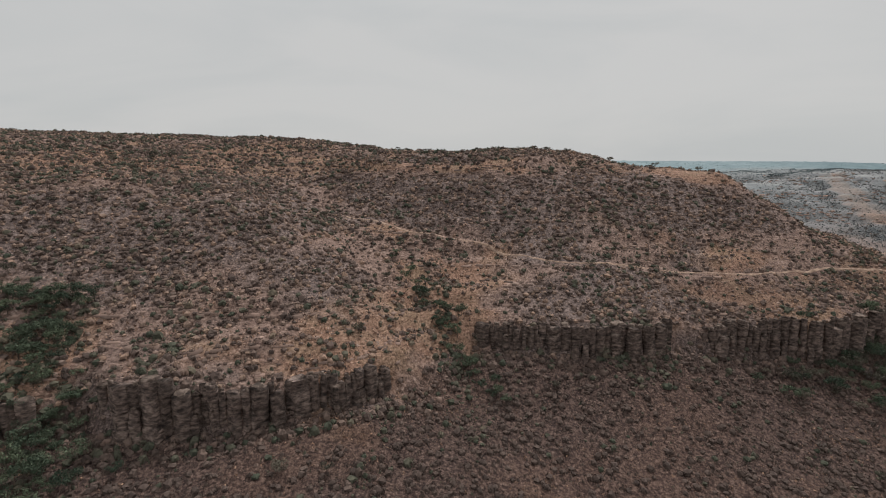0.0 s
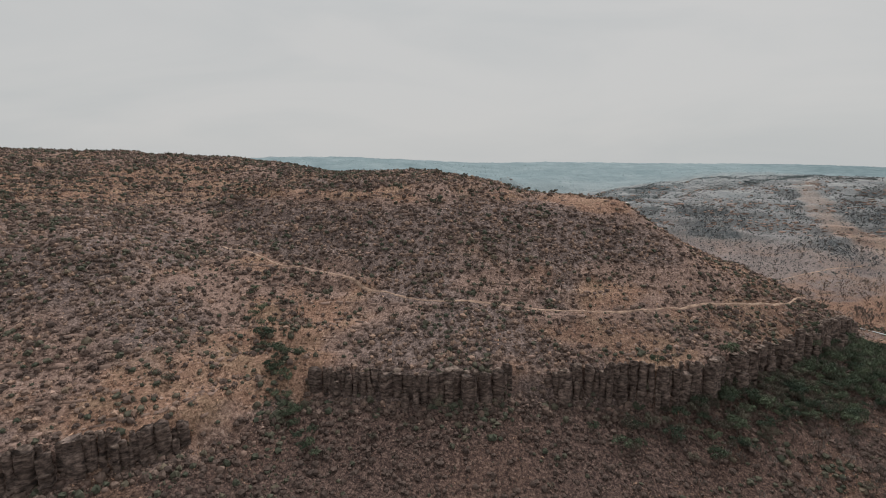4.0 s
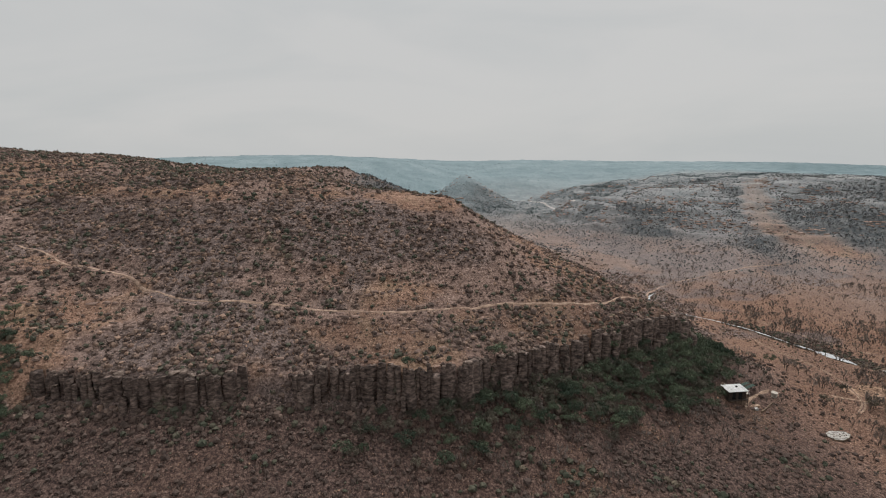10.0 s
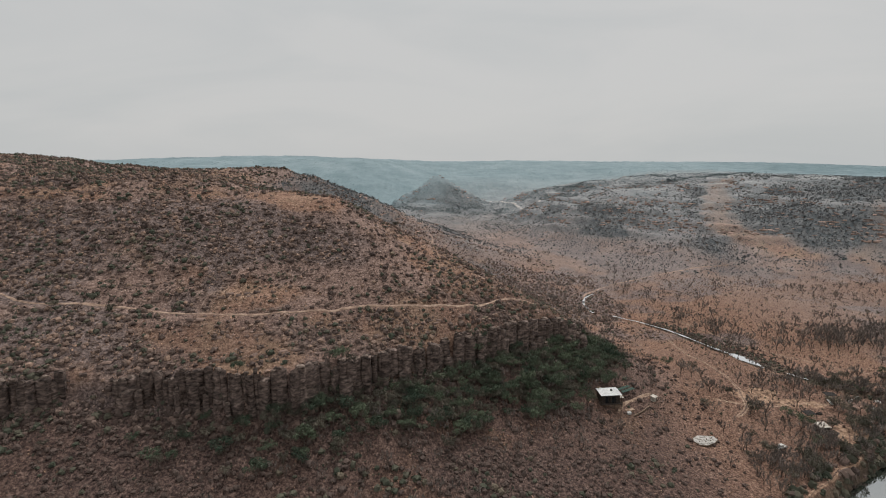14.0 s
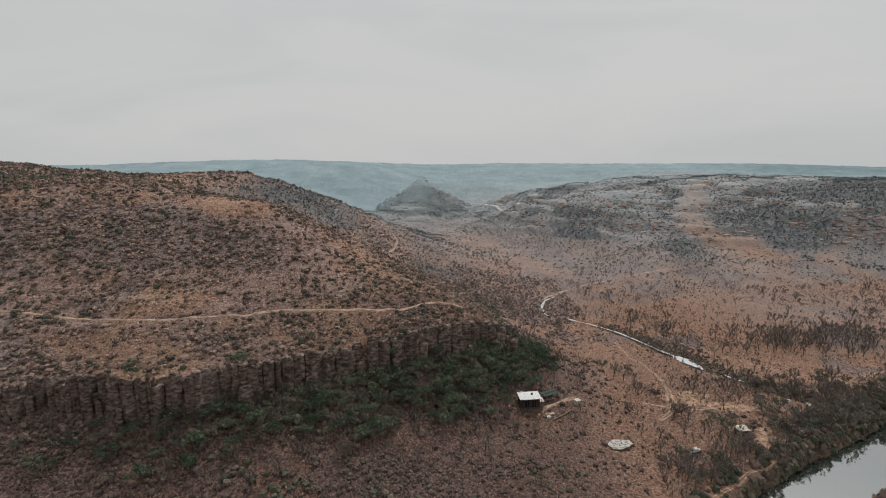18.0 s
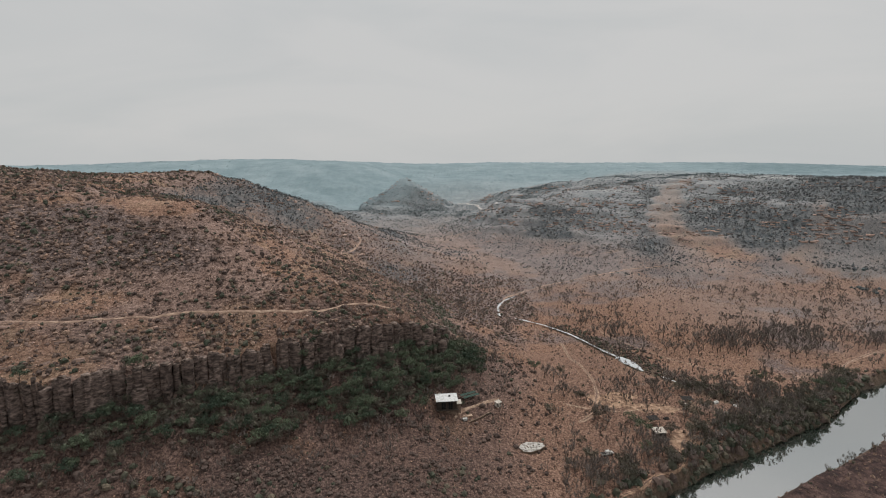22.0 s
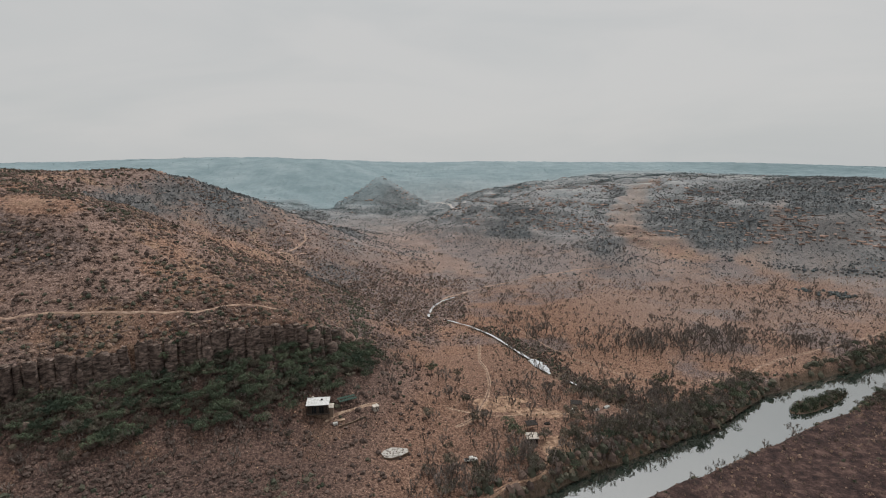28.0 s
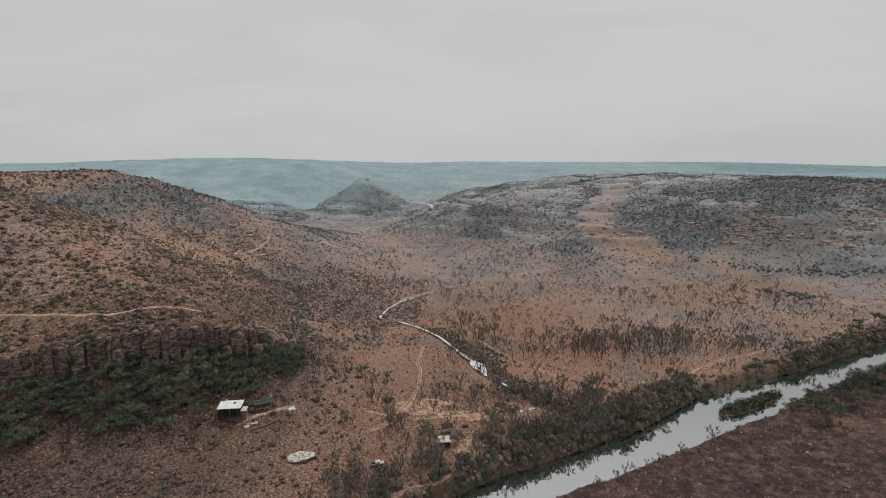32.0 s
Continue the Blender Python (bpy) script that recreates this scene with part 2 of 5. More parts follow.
M_LEAF = material("evergreen_leaves", foliage((0.037, 0.054, 0.038), (0.108, 0.131, 0.086)), 0.8)
M_OLIVE = material("olive_leaves", foliage((0.062, 0.059, 0.047), (0.150, 0.134, 0.106)), 0.85)
M_ROOF = material("pale_metal_roof", plain((0.3, (0.44, 0.44, 0.43)), (0.7, (0.66, 0.66, 0.65)), scale=0.8), 0.5)
M_WALL = material("dark_timber_wall", plain((0.3, (0.035, 0.028, 0.024)), (0.7, (0.09, 0.07, 0.058)), scale=1.5, squash=(1, 1, 6)), 0.85)
M_PLASTER = material("brown_plaster", plain((0.3, (0.14, 0.10, 0.08)), (0.7, (0.23, 0.17, 0.13)), scale=0.8), 0.9)
M_GLASSY = material("dark_window_glass", plain((0.3, (0.012, 0.014, 0.016)), (0.7, (0.02, 0.022, 0.025)), scale=1), 0.08)
M_GREEN = material("green_shade_roof", plain((0.3, (0.022, 0.042, 0.034)), (0.7, (0.045, 0.075, 0.058)), scale=1.2), 0.6)
M_STONEWALL = material("stacked_stone", plain((0.3, (0.13, 0.09, 0.065)), (0.7, (0.30, 0.22, 0.165)), scale=1.4, random=0.4), 0.9)
M_WHITE = material("white_canvas", plain((0.3, (0.34, 0.33, 0.31)), (0.7, (0.62, 0.61, 0.58)), scale=1.6), 0.8)
M_CONCRETE = material("stained_concrete", plain((0.38, (0.13, 0.115, 0.10)), (0.5, (0.36, 0.34, 0.31)), (0.7, (0.48, 0.46, 0.43)), scale=0.7, detail=6), 0.85)
M_TIN = material("dull_tin", plain((0.3, (0.34, 0.31, 0.27)), (0.7, (0.55, 0.50, 0.43)), scale=0.8), 0.6)
M_DARK = material("shaded_canvas", plain((0.3, (0.018, 0.016, 0.015)), (0.7, (0.038, 0.034, 0.031)), scale=1.2), 0.85)
# ---------------------------------------------------------------- landform
# Breaklines of the land (x, y, z in metres; the river's surface is z = 0), many far ones set on camera rays at guessed
# depths to fit the view.
RIM = [(-260, 84), (-175, 92), (-125, 99), (-96, 104), (-86, 116), (-76, 108), (-49, 110), (-30, 118), (-14, 127), (-7, 140),
       (3, 152), (15, 153), (40, 153), (64, 155), (78, 161), (92, 161), (120, 165), (142, 168), (160, 178), (186, 192),
       (210, 207), (231, 221), (250, 237), (259, 250), (262, 268), (256, 300), (240, 340), (215, 390)]
RIM_SOFT = [9, 4, 2, 2, 16, 3, 2, 2, 3, 16, 10, 2, 2, 2, 5, 3, 2, 2, 2, 2, 2, 2, 2, 3, 10, 22, 30, 40]
HILL_TERRACE = [(-260, 92, 55), (-175, 98, 54), (-125, 103, 52), (-96, 107, 50), (-69, 110, 51), (-49, 112, 49.5), (-30, 120, 48),
                (-13, 129, 45.5), (-4, 142, 44), (15, 155, 49.5), (40, 155, 49), (64, 157, 47.5), (85, 165, 48.5), (120, 168, 49),
                (142, 171, 47.5), (167, 186, 48), (186, 197, 47), (210, 211, 47), (231, 224, 45), (250, 239, 40), (258, 254, 35)]
HILL_SHELF = [(-69, 119, 54), (-33, 124, 52), (-57, 135, 59), (-22, 146, 57), (-102, 137, 64), (-71, 139, 63.5), (-33, 151, 60.5),
              (-3, 167, 54.5), (11, 167, 55.5), (43, 172, 58.6), (68, 167, 55), (112, 180, 55.5), (165, 200, 55), (201, 214, 52), (232, 232, 48)]
HILL_TRACK = [(-106, 158, 75.7), (-71, 161, 75.2), (-90, 165, 78.3), (-29, 187, 69.5), (16, 197, 67.6), (-46, 217, 78), (80, 200, 67),
              (137, 209, 65), (190, 227, 62), (178, 236, 67), (211, 240, 60), (217, 230, 52), (236, 262, 44)]
HILL_BROW = [(-134, 171, 89.3), (-77, 177, 88.9), (-21, 225, 84), (-21, 216, 80), (42, 213, 82), (66, 222, 88.8), (80, 225, 88),
             (101, 219, 79.5), (124, 228, 81.4), (153, 230, 78.6), (160, 236, 82), (160, 258, 83), (89, 237, 93), (57, 236, 98)]
HILL_TOP = [(-82, 255, 99), (-24, 247, 99), (34, 240, 100), (85, 246, 100), (118, 243, 96.5), (127, 250, 97.5), (137, 247, 97.2), (143, 252, 97.2), (151, 250, 87), (43, 254, 106.5), (62, 262, 108), (80, 258, 104),
            (128, 266, 96.5), (-150, 274, 106), (-70, 264, 102.5), (-30, 285, 107), (-115, 315, 117), (-135, 360, 120), (-79, 304, 114), (-5, 302, 107), (0, 350, 106.5), (-18, 400, 106), (20, 405, 105), (-60, 450, 107),
            (39, 298, 107), (82, 292, 102), (100, 276, 97.5), (-263, 300, 120), (-350, 330, 124), (-216, 380, 122), (-105, 390, 117), (-220, 190, 93), (-330, 180, 92)]
SPUR = [(35, 395, 104), (20, 472, 108), (70, 404, 90), (62, 445, 102), (96, 500, 88), (101, 455, 80), (123, 384, 63), (90, 640, 45), (60, 600, 66),
        (146, 625, 45), (138, 450, 60), (165, 700, 27), (110, 740, 26), (181, 462, 41), (176, 405, 41), (229, 466, 21), (215, 420, 18.5), (247, 508, 22),
        (-40, 480, 104), (-60, 620, 80), (-250, 480, 112), (130, 320, 84), (175, 330, 58), (205, 300, 54), (225, 340, 36), (20, 700, 45), (132, 530, 68), (155, 580, 52), (172, 640, 36)]
SCREE = [(-260, 70, 38), (-175, 80, 38), (-125, 90, 38), (-96, 97, 38.5), (-69, 101, 39), (-49, 104, 38), (-35, 107, 39.5), (-12, 116, 36.5), (5, 134, 34.5),
         (-1, 142, 39), (29, 143, 39.5), (55, 143, 36), (74, 148, 36), (120, 153, 31), (143, 157, 30.4), (165, 162, 28), (180, 172, 29.5),
         (196, 184, 30), (237, 208, 28.5), (252, 228, 26), (276, 231, 19), (269, 262, 19), (270, 288, 16)]
FOOTSLOPE = [(32, 128, 30.5), (82, 133, 27.5), (141, 144, 21.4), (152, 144, 20), (185, 152, 18.7), (211, 157, 16.5), (205, 170, 20), (217, 178, 18.5),
             (240, 168, 14.5), (250, 202, 14.5), (259, 208, 16), (271, 208, 12.5), (275, 173, 10), (292, 186, 7.5), (311, 188, 6.5), (294, 222, 13),
             (327, 220, 9), (343, 196, 6.5), (350, 221, 8), (329, 265, 8.5), (300, 260, 12), (-60, 70, 30), (40, 80, 22), (120, 90, 14), (220, 100, 9)]
FLATS = [(382, 225, 6), (400, 262, 5), (366, 283, 3), (330, 325, 5), (385, 327, 5), (439, 327, 5.5), (468, 275, 5), (476, 302, 5), (545, 328, 5.5),
         (300, 394, 5), (335, 455, 5.5), (278, 429, 6), (413, 372, 8), (470, 345, 7.5), (418, 397, 9), (524, 434, 8), (590, 445, 9.7), (608, 400, 8),
         (457, 483, 11), (440, 179, 5.5), (462, 168, 9), (486, 200, 8), (520, 226, 8), (600, 250, 9), (500, 130, 16),
         (400, 130, 9), (310, 110, 6), (650, 330, 8), (760, 420, 18)]
FAR_HILLS = [(295, 690, 24), (351, 610, 21), (410, 560, 18), (354, 660, 41), (420, 620, 39), (467, 590, 36), (337, 800, 55), (384, 740, 61),
             (436, 722, 65), (504, 705, 66), (387, 1000, 64), (464, 820, 73), (530, 950, 84), (547, 800, 78), (468, 1240, 58), (580, 1020, 87),
             (508, 580, 44), (529, 550, 29), (480, 530, 27), (548, 525, 22), (535, 640, 58), (564, 700, 71), (587, 490, 17), (593, 560, 46),
             (668, 560, 68), (661, 790, 89), (721, 752, 90), (811, 650, 92), (768, 690, 91), (667, 535, 49), (709, 515, 52), (649, 505, 28),
             (692, 490, 28), (637, 485, 18), (672, 462, 15), (719, 570, 70), (770, 550, 72), (589, 620, 53), (653, 680, 69), (455, 500, 22),
             (900, 600, 84), (1000, 650, 86), (880, 520, 68), (800, 470, 24), (900, 440, 24), (820, 760, 90), (760, 900, 92), (680, 1150, 95),
             (250, 600, 17), (290, 540, 14)]
FAR_RANGES = [(115, 850, 35), (152, 800, 24), (250, 820, 21), (20, 1150, 64), (-96, 1150, 65), (19, 1000, 37), (68, 980, 22), (74, 1300, 86),
              (-19, 1400, 118), (-150, 1500, 126), (-341, 1500, 131), (-627, 1500, 126), (-882, 1500, 110), (193, 1500, 81), (291, 1300, 71), (165, 912, 37),
              (249, 805, 16), (337, 830, 38), (283, 1056, 33), (200, 720, 17), (-250, 1100, 60), (-400, 1050, 75), (-60, 1000, 40),
              (-800, 1350, 118), (-1250, 1450, 112), (0, 1650, 120), (-300, 1800, 130), (120, 880, 36), (230, 940, 36), (170, 1150, 40),
              (60, 1100, 38)]
HORIZON = [(-500, 2300, 116), (1800, 1500, 92), (2000, 600, 90), (-600, 700, 112), (-800, 300, 112), (-700, -200, 60), (0, -300, 20), (500, -300, 30),
           (1200, -200, 60), (1300, 300, 45), (0, -900, 70), (-1800, 600, 110), (2500, 2500, 90), (-2500, 2500, 112), (700, 3200, 102),
           (-2500, -1500, 90), (2500, -1500, 90), (4600, 4600, 60), (-4600, 4600, 110), (0, 4700, 112), (-4600, -4600, 90), (4600, -4600, 90)]
MESAS = [(384, 1700, 116), (704, 1700, 115), (946, 1600, 106), (1121, 1500, 98), (1219, 1500, 109), (1338, 1480, 94), (1419, 1480, 101),
         (1549, 1480, 96), (104, 2200, 115), (276, 2200, 105), (1040, 1250, 84), (1300, 1200, 78), (620, 1400, 92)]
RIVER = [(-720, -480), (-260, -200), (60, -25), (201, 68.5), (301, 136.5), (351, 170.5), (384, 189.5), (429, 212), (456, 228.5), (476, 240.5), (504, 256.5), (544, 274.5), (589, 297.5), (661, 336.5), (801, 408), (1001, 498)]
RIVER_HALF = [12, 12, 12, 12, 12, 11.5, 10.8, 10.8, 12.8, 15.8, 14.2, 12.2, 11.7, 11, 11, 11]
STREAM = [(262, 560), (300, 500), (345, 462), (330, 440), (308, 412), (300, 388), (298, 362), (304, 353), (314, 353), (326, 347), (340, 329.5), (346, 318), (353, 304), (361, 289), (364, 276), (372, 262), (381, 246), (388, 236), (400, 226), (420, 216)]


def spline_surface(points, smooth):
    """A thin-plate surface through landform points: returns a function of x and y arrays."""
    p = np.array(points, float)
    c = p[:, :2] / 100
    r2 = ((c[:, None] - c[None]) ** 2).sum(-1)
    n = len(p)
    k = 0.5 * r2 * np.log(r2 + 1e-9)
    a = np.zeros((n + 3, n + 3))
    a[:n, :n] = k + np.eye(n) * smooth
    a[:n, n], a[:n, n + 1:], a[n, :n], a[n + 1:, :n] = 1, c, 1, c.T
    w = np.linalg.solve(a, np.concatenate([p[:, 2], np.zeros(3)]))

    def surface(x, y):
        out = np.empty(x.size)
        xs, ys = x.ravel() / 100, y.ravel() / 100
        for i in range(0, x.size, 20000):
            q = np.stack([xs[i:i + 20000], ys[i:i + 20000]], -1)
            d2 = ((q[:, None] - c[None]) ** 2).sum(-1)
            out[i:i + 20000] = (0.5 * d2 * np.log(d2 + 1e-9)) @ w[:n] + w[n] + q @ w[n + 1:]
        return out.reshape(x.shape)
    return surface


def line_distance(x, y, line, values=None):
    """Signed distance to a polyline (positive on its left), the value carried along it, and the length along it."""
    pts = np.array(line, float)
    best = np.full(x.shape, 1e9)
    side, val, run = np.zeros(x.shape), np.zeros(x.shape), np.zeros(x.shape)
    total = 0.0
    for i in range(len(pts) - 1):
        a, b = pts[i], pts[i + 1]
        d = b - a
        size = np.hypot(*d)
        u = np.clip(((x - a[0]) * d[0] + (y - a[1]) * d[1]) / size ** 2, 0, 1)
        dx, dy = x - a[0] - u * d[0], y - a[1] - u * d[1]
        dist = np.hypot(dx, dy)
        m = dist < best
        best = np.where(m, dist, best)
        side = np.where(m, np.sign(d[0] * dy - d[1] * dx), side)
        if values is not None:
            val = np.where(m, values[i] + u * (values[i + 1] - values[i]), val)
        run = np.where(m, total + u * size, run)
        total += size
    return best * np.where(side == 0, 1, side), val, run


def lattice(ix, iy, seed):
    n = (ix.astype(np.int64) * 374761393 + iy.astype(np.int64) * 668265263 + seed * 144664) & 0xFFFFFFFF
    n = ((n ^ (n >> 13)) * 1274126177) & 0xFFFFFFFF
    return ((n ^ (n >> 16)) & 0xFFFF) / 65535.0


def value_noise(x, y, seed=0):
    ix, iy = np.floor(x), np.floor(y)
    fx, fy = x - ix, y - iy
    fx, fy = fx * fx * (3 - 2 * fx), fy * fy * (3 - 2 * fy)
    a, b = lattice(ix, iy, seed), lattice(ix + 1, iy, seed)
    c, d = lattice(ix, iy + 1, seed), lattice(ix + 1, iy + 1, seed)
    return (a + (b - a) * fx) * (1 - fy) + (c + (d - c) * fx) * fy - 0.5


def fractal(x, y, size, octaves=4, seed=0):
    out, amp = 0, 1.0
    for i in range(octaves):
        out = out + amp * value_noise(x / size + 17.3 * i, y / size - 9.1 * i, seed + i)
        size, amp = size / 2.05, amp * 0.52
    return out


def ease(a, b, v):
    u = np.clip((v - a) / (b - a), 0, 1)
    return u * u * (3 - 2 * u)


shared_land = SPUR + FAR_HILLS + FAR_RANGES + HORIZON + MESAS
upper_land = spline_surface(HILL_TERRACE + HILL_SHELF + HILL_TRACK + HILL_BROW + HILL_TOP + shared_land + [(270, 288, 16), (300, 394, 5), (278, 429, 6)], 0.02)
lower_land = spline_surface(SCREE + FOOTSLOPE + FLATS + shared_land, 0.02)


def land(x, y):
    """Height of the ground."""
    x, y = np.asarray(x, float), np.asarray(y, float)
    d, soft, run = line_distance(x, y, RIM, RIM_SOFT)
    near = np.exp(-(d / 60.0) ** 2)
    jag = (3.2 * fractal(run, d * 0.15, 9, 3, 5) + 5.0 * fractal(run, 0 * d, 26, 2, 8)) * near
    up, low = upper_land(x, y), lower_land(x, y)
    share = ease(-1, 0.15, (d + jag) / soft)
    z = low + (up - low) * share
    dist = np.hypot(x - 200, y - 20)
    rough = np.clip(dist / 250, 0.8, 2.6)
    z = z + fractal(x, y, 38, 4, 11) * 1.5 * rough * ease(9, 30, z) + fractal(x, y, 6, 3, 23) * (0.55 + 0.35 * ease(30, 50, z))
    # ledges of harder rock along the slopes
    z = z + 0.9 * np.sin(z * 0.9 + 9 * fractal(x, y, 70, 3, 31)) * ease(30, 55, z) * ease(-0.05, 0.3, fractal(x, y, 50, 2, 37)) * np.clip(dist / 250, 0.6, 1.2)
    # terraces of flat-lying rock on the valley's hills: level treads and steep risers
    away = ease(430, 560, y + 0.25 * np.maximum(x - 300, 0)) * ease(24, 34, z) * ease(1320, 1050, y)
    level = (z + 12 * fractal(x, y, 130, 4, 33)) / 11.0
    stair = np.floor(level) + ease(0.5, 1.0, level - np.floor(level))
    z = z + away * 11.0 * (stair - level + 0.25) * (0.2 + 0.45 * ease(-0.25, 0.25, fractal(x, y, 70, 3, 35)))
    # side gullies down the far faces
    z = z - away * ease(120, 85, z) * 16.0 * np.maximum(0.22 - np.abs(fractal(x, y, 95, 3, 39)), 0)
    # the stepped butte in the gorge
    bd = np.hypot((x - 176) * 0.95, (y - 1036) * 0.8) * (1 + 0.2 * fractal(x, y, 60, 2, 45))
    cone = 33 + 58 * np.clip(1.02 - bd / 100, 0, 1) ** 1.3
    z = np.where(bd < 99, np.maximum(z, cone + 1.6 * np.sin(cone * 0.9)), z)
    rd, half, _ = line_distance(x, y, RIVER, RIVER_HALF)
    bank = np.abs(rd) + 2.2 * fractal(x, y, 14, 3, 41) - half
    z = np.where(bank < 14, np.maximum(z, 0.9 + 0.2 * np.maximum(bank, 0)), z)
    z = z + (-2.5 - z) * ease(3.0, -3.0, bank)
    sd, _, srun = line_distance(x, y, STREAM)
    z = z - 1.3 * ease(6, 1.5, np.abs(sd))
    # the low island
    ax, ay = (x - 491) * 0.895 + (y - 247) * 0.447, (y - 247) * 0.895 - (x - 491) * 0.447
    z = np.maximum(z, 0.9 - 1.5 * ((ax / 27) ** 2 + (ay / (4.4 - 0.07 * ax)) ** 2) ** 2)
    return z


# ---------------------------------------------------------------- ground: one sheet to the horizon
def spread(start, end, step, far, growth, back):
    """Grid lines: even between start and end, wider and wider beyond, out to far."""
    mid = list(np.arange(start, end, step))
    s, v, after = step, mid[-1], []
    while v < far:
        s *= growth
        v += s
        after.append(v)
    s, v, before = step, start, []
    while v > -far:
        s *= back
        v -= s
        before.append(v)
    return np.array(before[::-1] + mid + after)


def sheet(name, x, y, z, mat):
    ny, nx = z.shape
    v = np.stack([x, y, z], -1).reshape(-1, 3)
    i = np.arange(ny * nx).reshape(ny, nx)
    f = np.stack([i[:-1, :-1], i[:-1, 1:], i[1:, 1:], i[1:, :-1]], -1).reshape(-1, 4)
    me = bpy.data.meshes.new(name)
    me.vertices.add(len(v))
    me.vertices.foreach_set("co", v.ravel())
    me.loops.add(f.size)
    me.loops.foreach_set("vertex_index", f.ravel())
    me.polygons.add(len(f))
    me.polygons.foreach_set("loop_start", np.arange(0, f.size, 4))
    me.polygons.foreach_set("loop_total", np.full(len(f), 4))
    me.update(calc_edges=True)
    me.polygons.foreach_set("use_smooth", np.ones(len(f), bool))
    me.materials.append(mat)
    return new(name, me)


gx, gy = np.meshgrid(spread(-130, 480, 1.7, 4700, 1.024, 1.035), spread(85, 330, 1.5, 4700, 1.0125, 1.08))
gz = land(gx, gy)
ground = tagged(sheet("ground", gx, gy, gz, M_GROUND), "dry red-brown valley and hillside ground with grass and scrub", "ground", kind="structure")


def layer(name, values):
    a = ground.data.attributes.new(name, "FLOAT", "POINT")
    a.data.foreach_set("value", np.clip(values, 0, 1).astype(np.float32).ravel())


def blob(x, y, cx, cy, rx, ry):
    return np.exp(-((x - cx) / rx) ** 2 - ((y - cy) / ry) ** 2)


NOTCH = [(640, 820), (600, 770), (564, 700), (535, 640), (518, 580), (545, 535), (585, 490), (630, 440)]
RAVINE = [(700, 600), (668, 560), (640, 520), (600, 500)]


def openness(x, y):
    """Open grass running down between the far hills."""
    return np.maximum(ease(26, 8, np.abs(line_distance(x, y, NOTCH)[0]) + 16 * fractal(x, y, 24, 3, 129)), 0.7 * ease(10, 3, np.abs(line_distance(x, y, RAVINE)[0]) + 6 * fractal(x, y, 14, 2, 131)))


def grassiness(x, y, z):
    """Dry grass: thick on the shelf above the cliffs, below the track, on the flats and along the plateau's crest."""
    d, _, _ = line_distance(x, y, RIM)
    shelf = ease(0, 6, d) * ease(72, 58, z) * ease(265, 240, x)
    flats = ease(16, 9, z) * ease(235, 300, y)
    crest_top = ease(95, 98, z) * ease(116, 108, z) * ease(320, 290, y)
    notch = 1.2 * openness(x, y)
    patch = np.exp(-((x - 124) / 18) ** 2 - ((y - 247) / 7) ** 2) * 2 + np.exp(-((x + 150) / 40) ** 2 - ((y - 240) / 22) ** 2)
    return ease(-0.2, 0.3, fractal(x, y * 1.4, 26, 4, 71) + 0.42 * shelf + 0.3 * flats + 0.4 * crest_top + patch + notch - 0.18)


def brinkiness(x, y, z):
    """The stony brink above the long cliff."""
    d, _, _ = line_distance(x, y, RIM)
    return ease(0, 4, d) * ease(36, 16, d) * ease(70, 105, x) * ease(262, 240, x)


def scrubbiness(x, y, z):
    """Grey leafless scrub: thick on the upper slope, in strips down the hillside, on the scree and west of the stream."""
    d, _, _ = line_distance(x, y, RIM)
    slope = ease(70, 77, z + 9 * fractal(x, y, 40, 3, 73)) * ease(98, 94, z) * ease(330, 300, y)
    scree = ease(0, -4, d) * ease(-62, -28, d + 16 * fractal(x, y, 30, 2, 75)) * ease(262, 240, x)
    strips = blob(x, y, 103, 207, 8, 22) + blob(x, y, 72, 173, 24, 9) + 0.8 * blob(x, y, 36, 186, 26, 8) + 0.8 * blob(x, y, 96, 190, 11, 6) + 0.8 * blob(x, y, -98, 160, 40, 22)
    strips = strips + 0.7 * blob(x, y, 150, 186, 40, 7) + 0.7 * blob(x, y, 215, 219, 18, 6)
    wood = 1.3 * blob(x, y, 262, 320, 26, 64) + blob(x, y, 280, 420, 44, 56) + 0.9 * blob(x, y, 240, 290, 20, 40) + 0.7 * blob(x, y, 200, 380, 30, 60)
    flats = 0.34 * ease(30, 16, z) * ease(250, 300, y) * ease(290, 310, x) * ease(330, 390, y + 0.3 * (x - 300)) - 0.6 * blob(x, y, 432, 368, 62, 34) - 0.4 * blob(x, y, 580, 425, 70, 36)
    patch = np.exp(-((x - 124) / 18) ** 2 - ((y - 247) / 7) ** 2)
    return ease(-0.12, 0.3, flats + fractal(x, y * 1.3, 34, 4, 77) + 0.5 * slope + 0.42 * scree + 0.55 * strips + 0.5 * wood - 0.3 * ease(258, 275, x) * ease(24, 16, z) * ease(260, 240, y) - patch - 0.2)


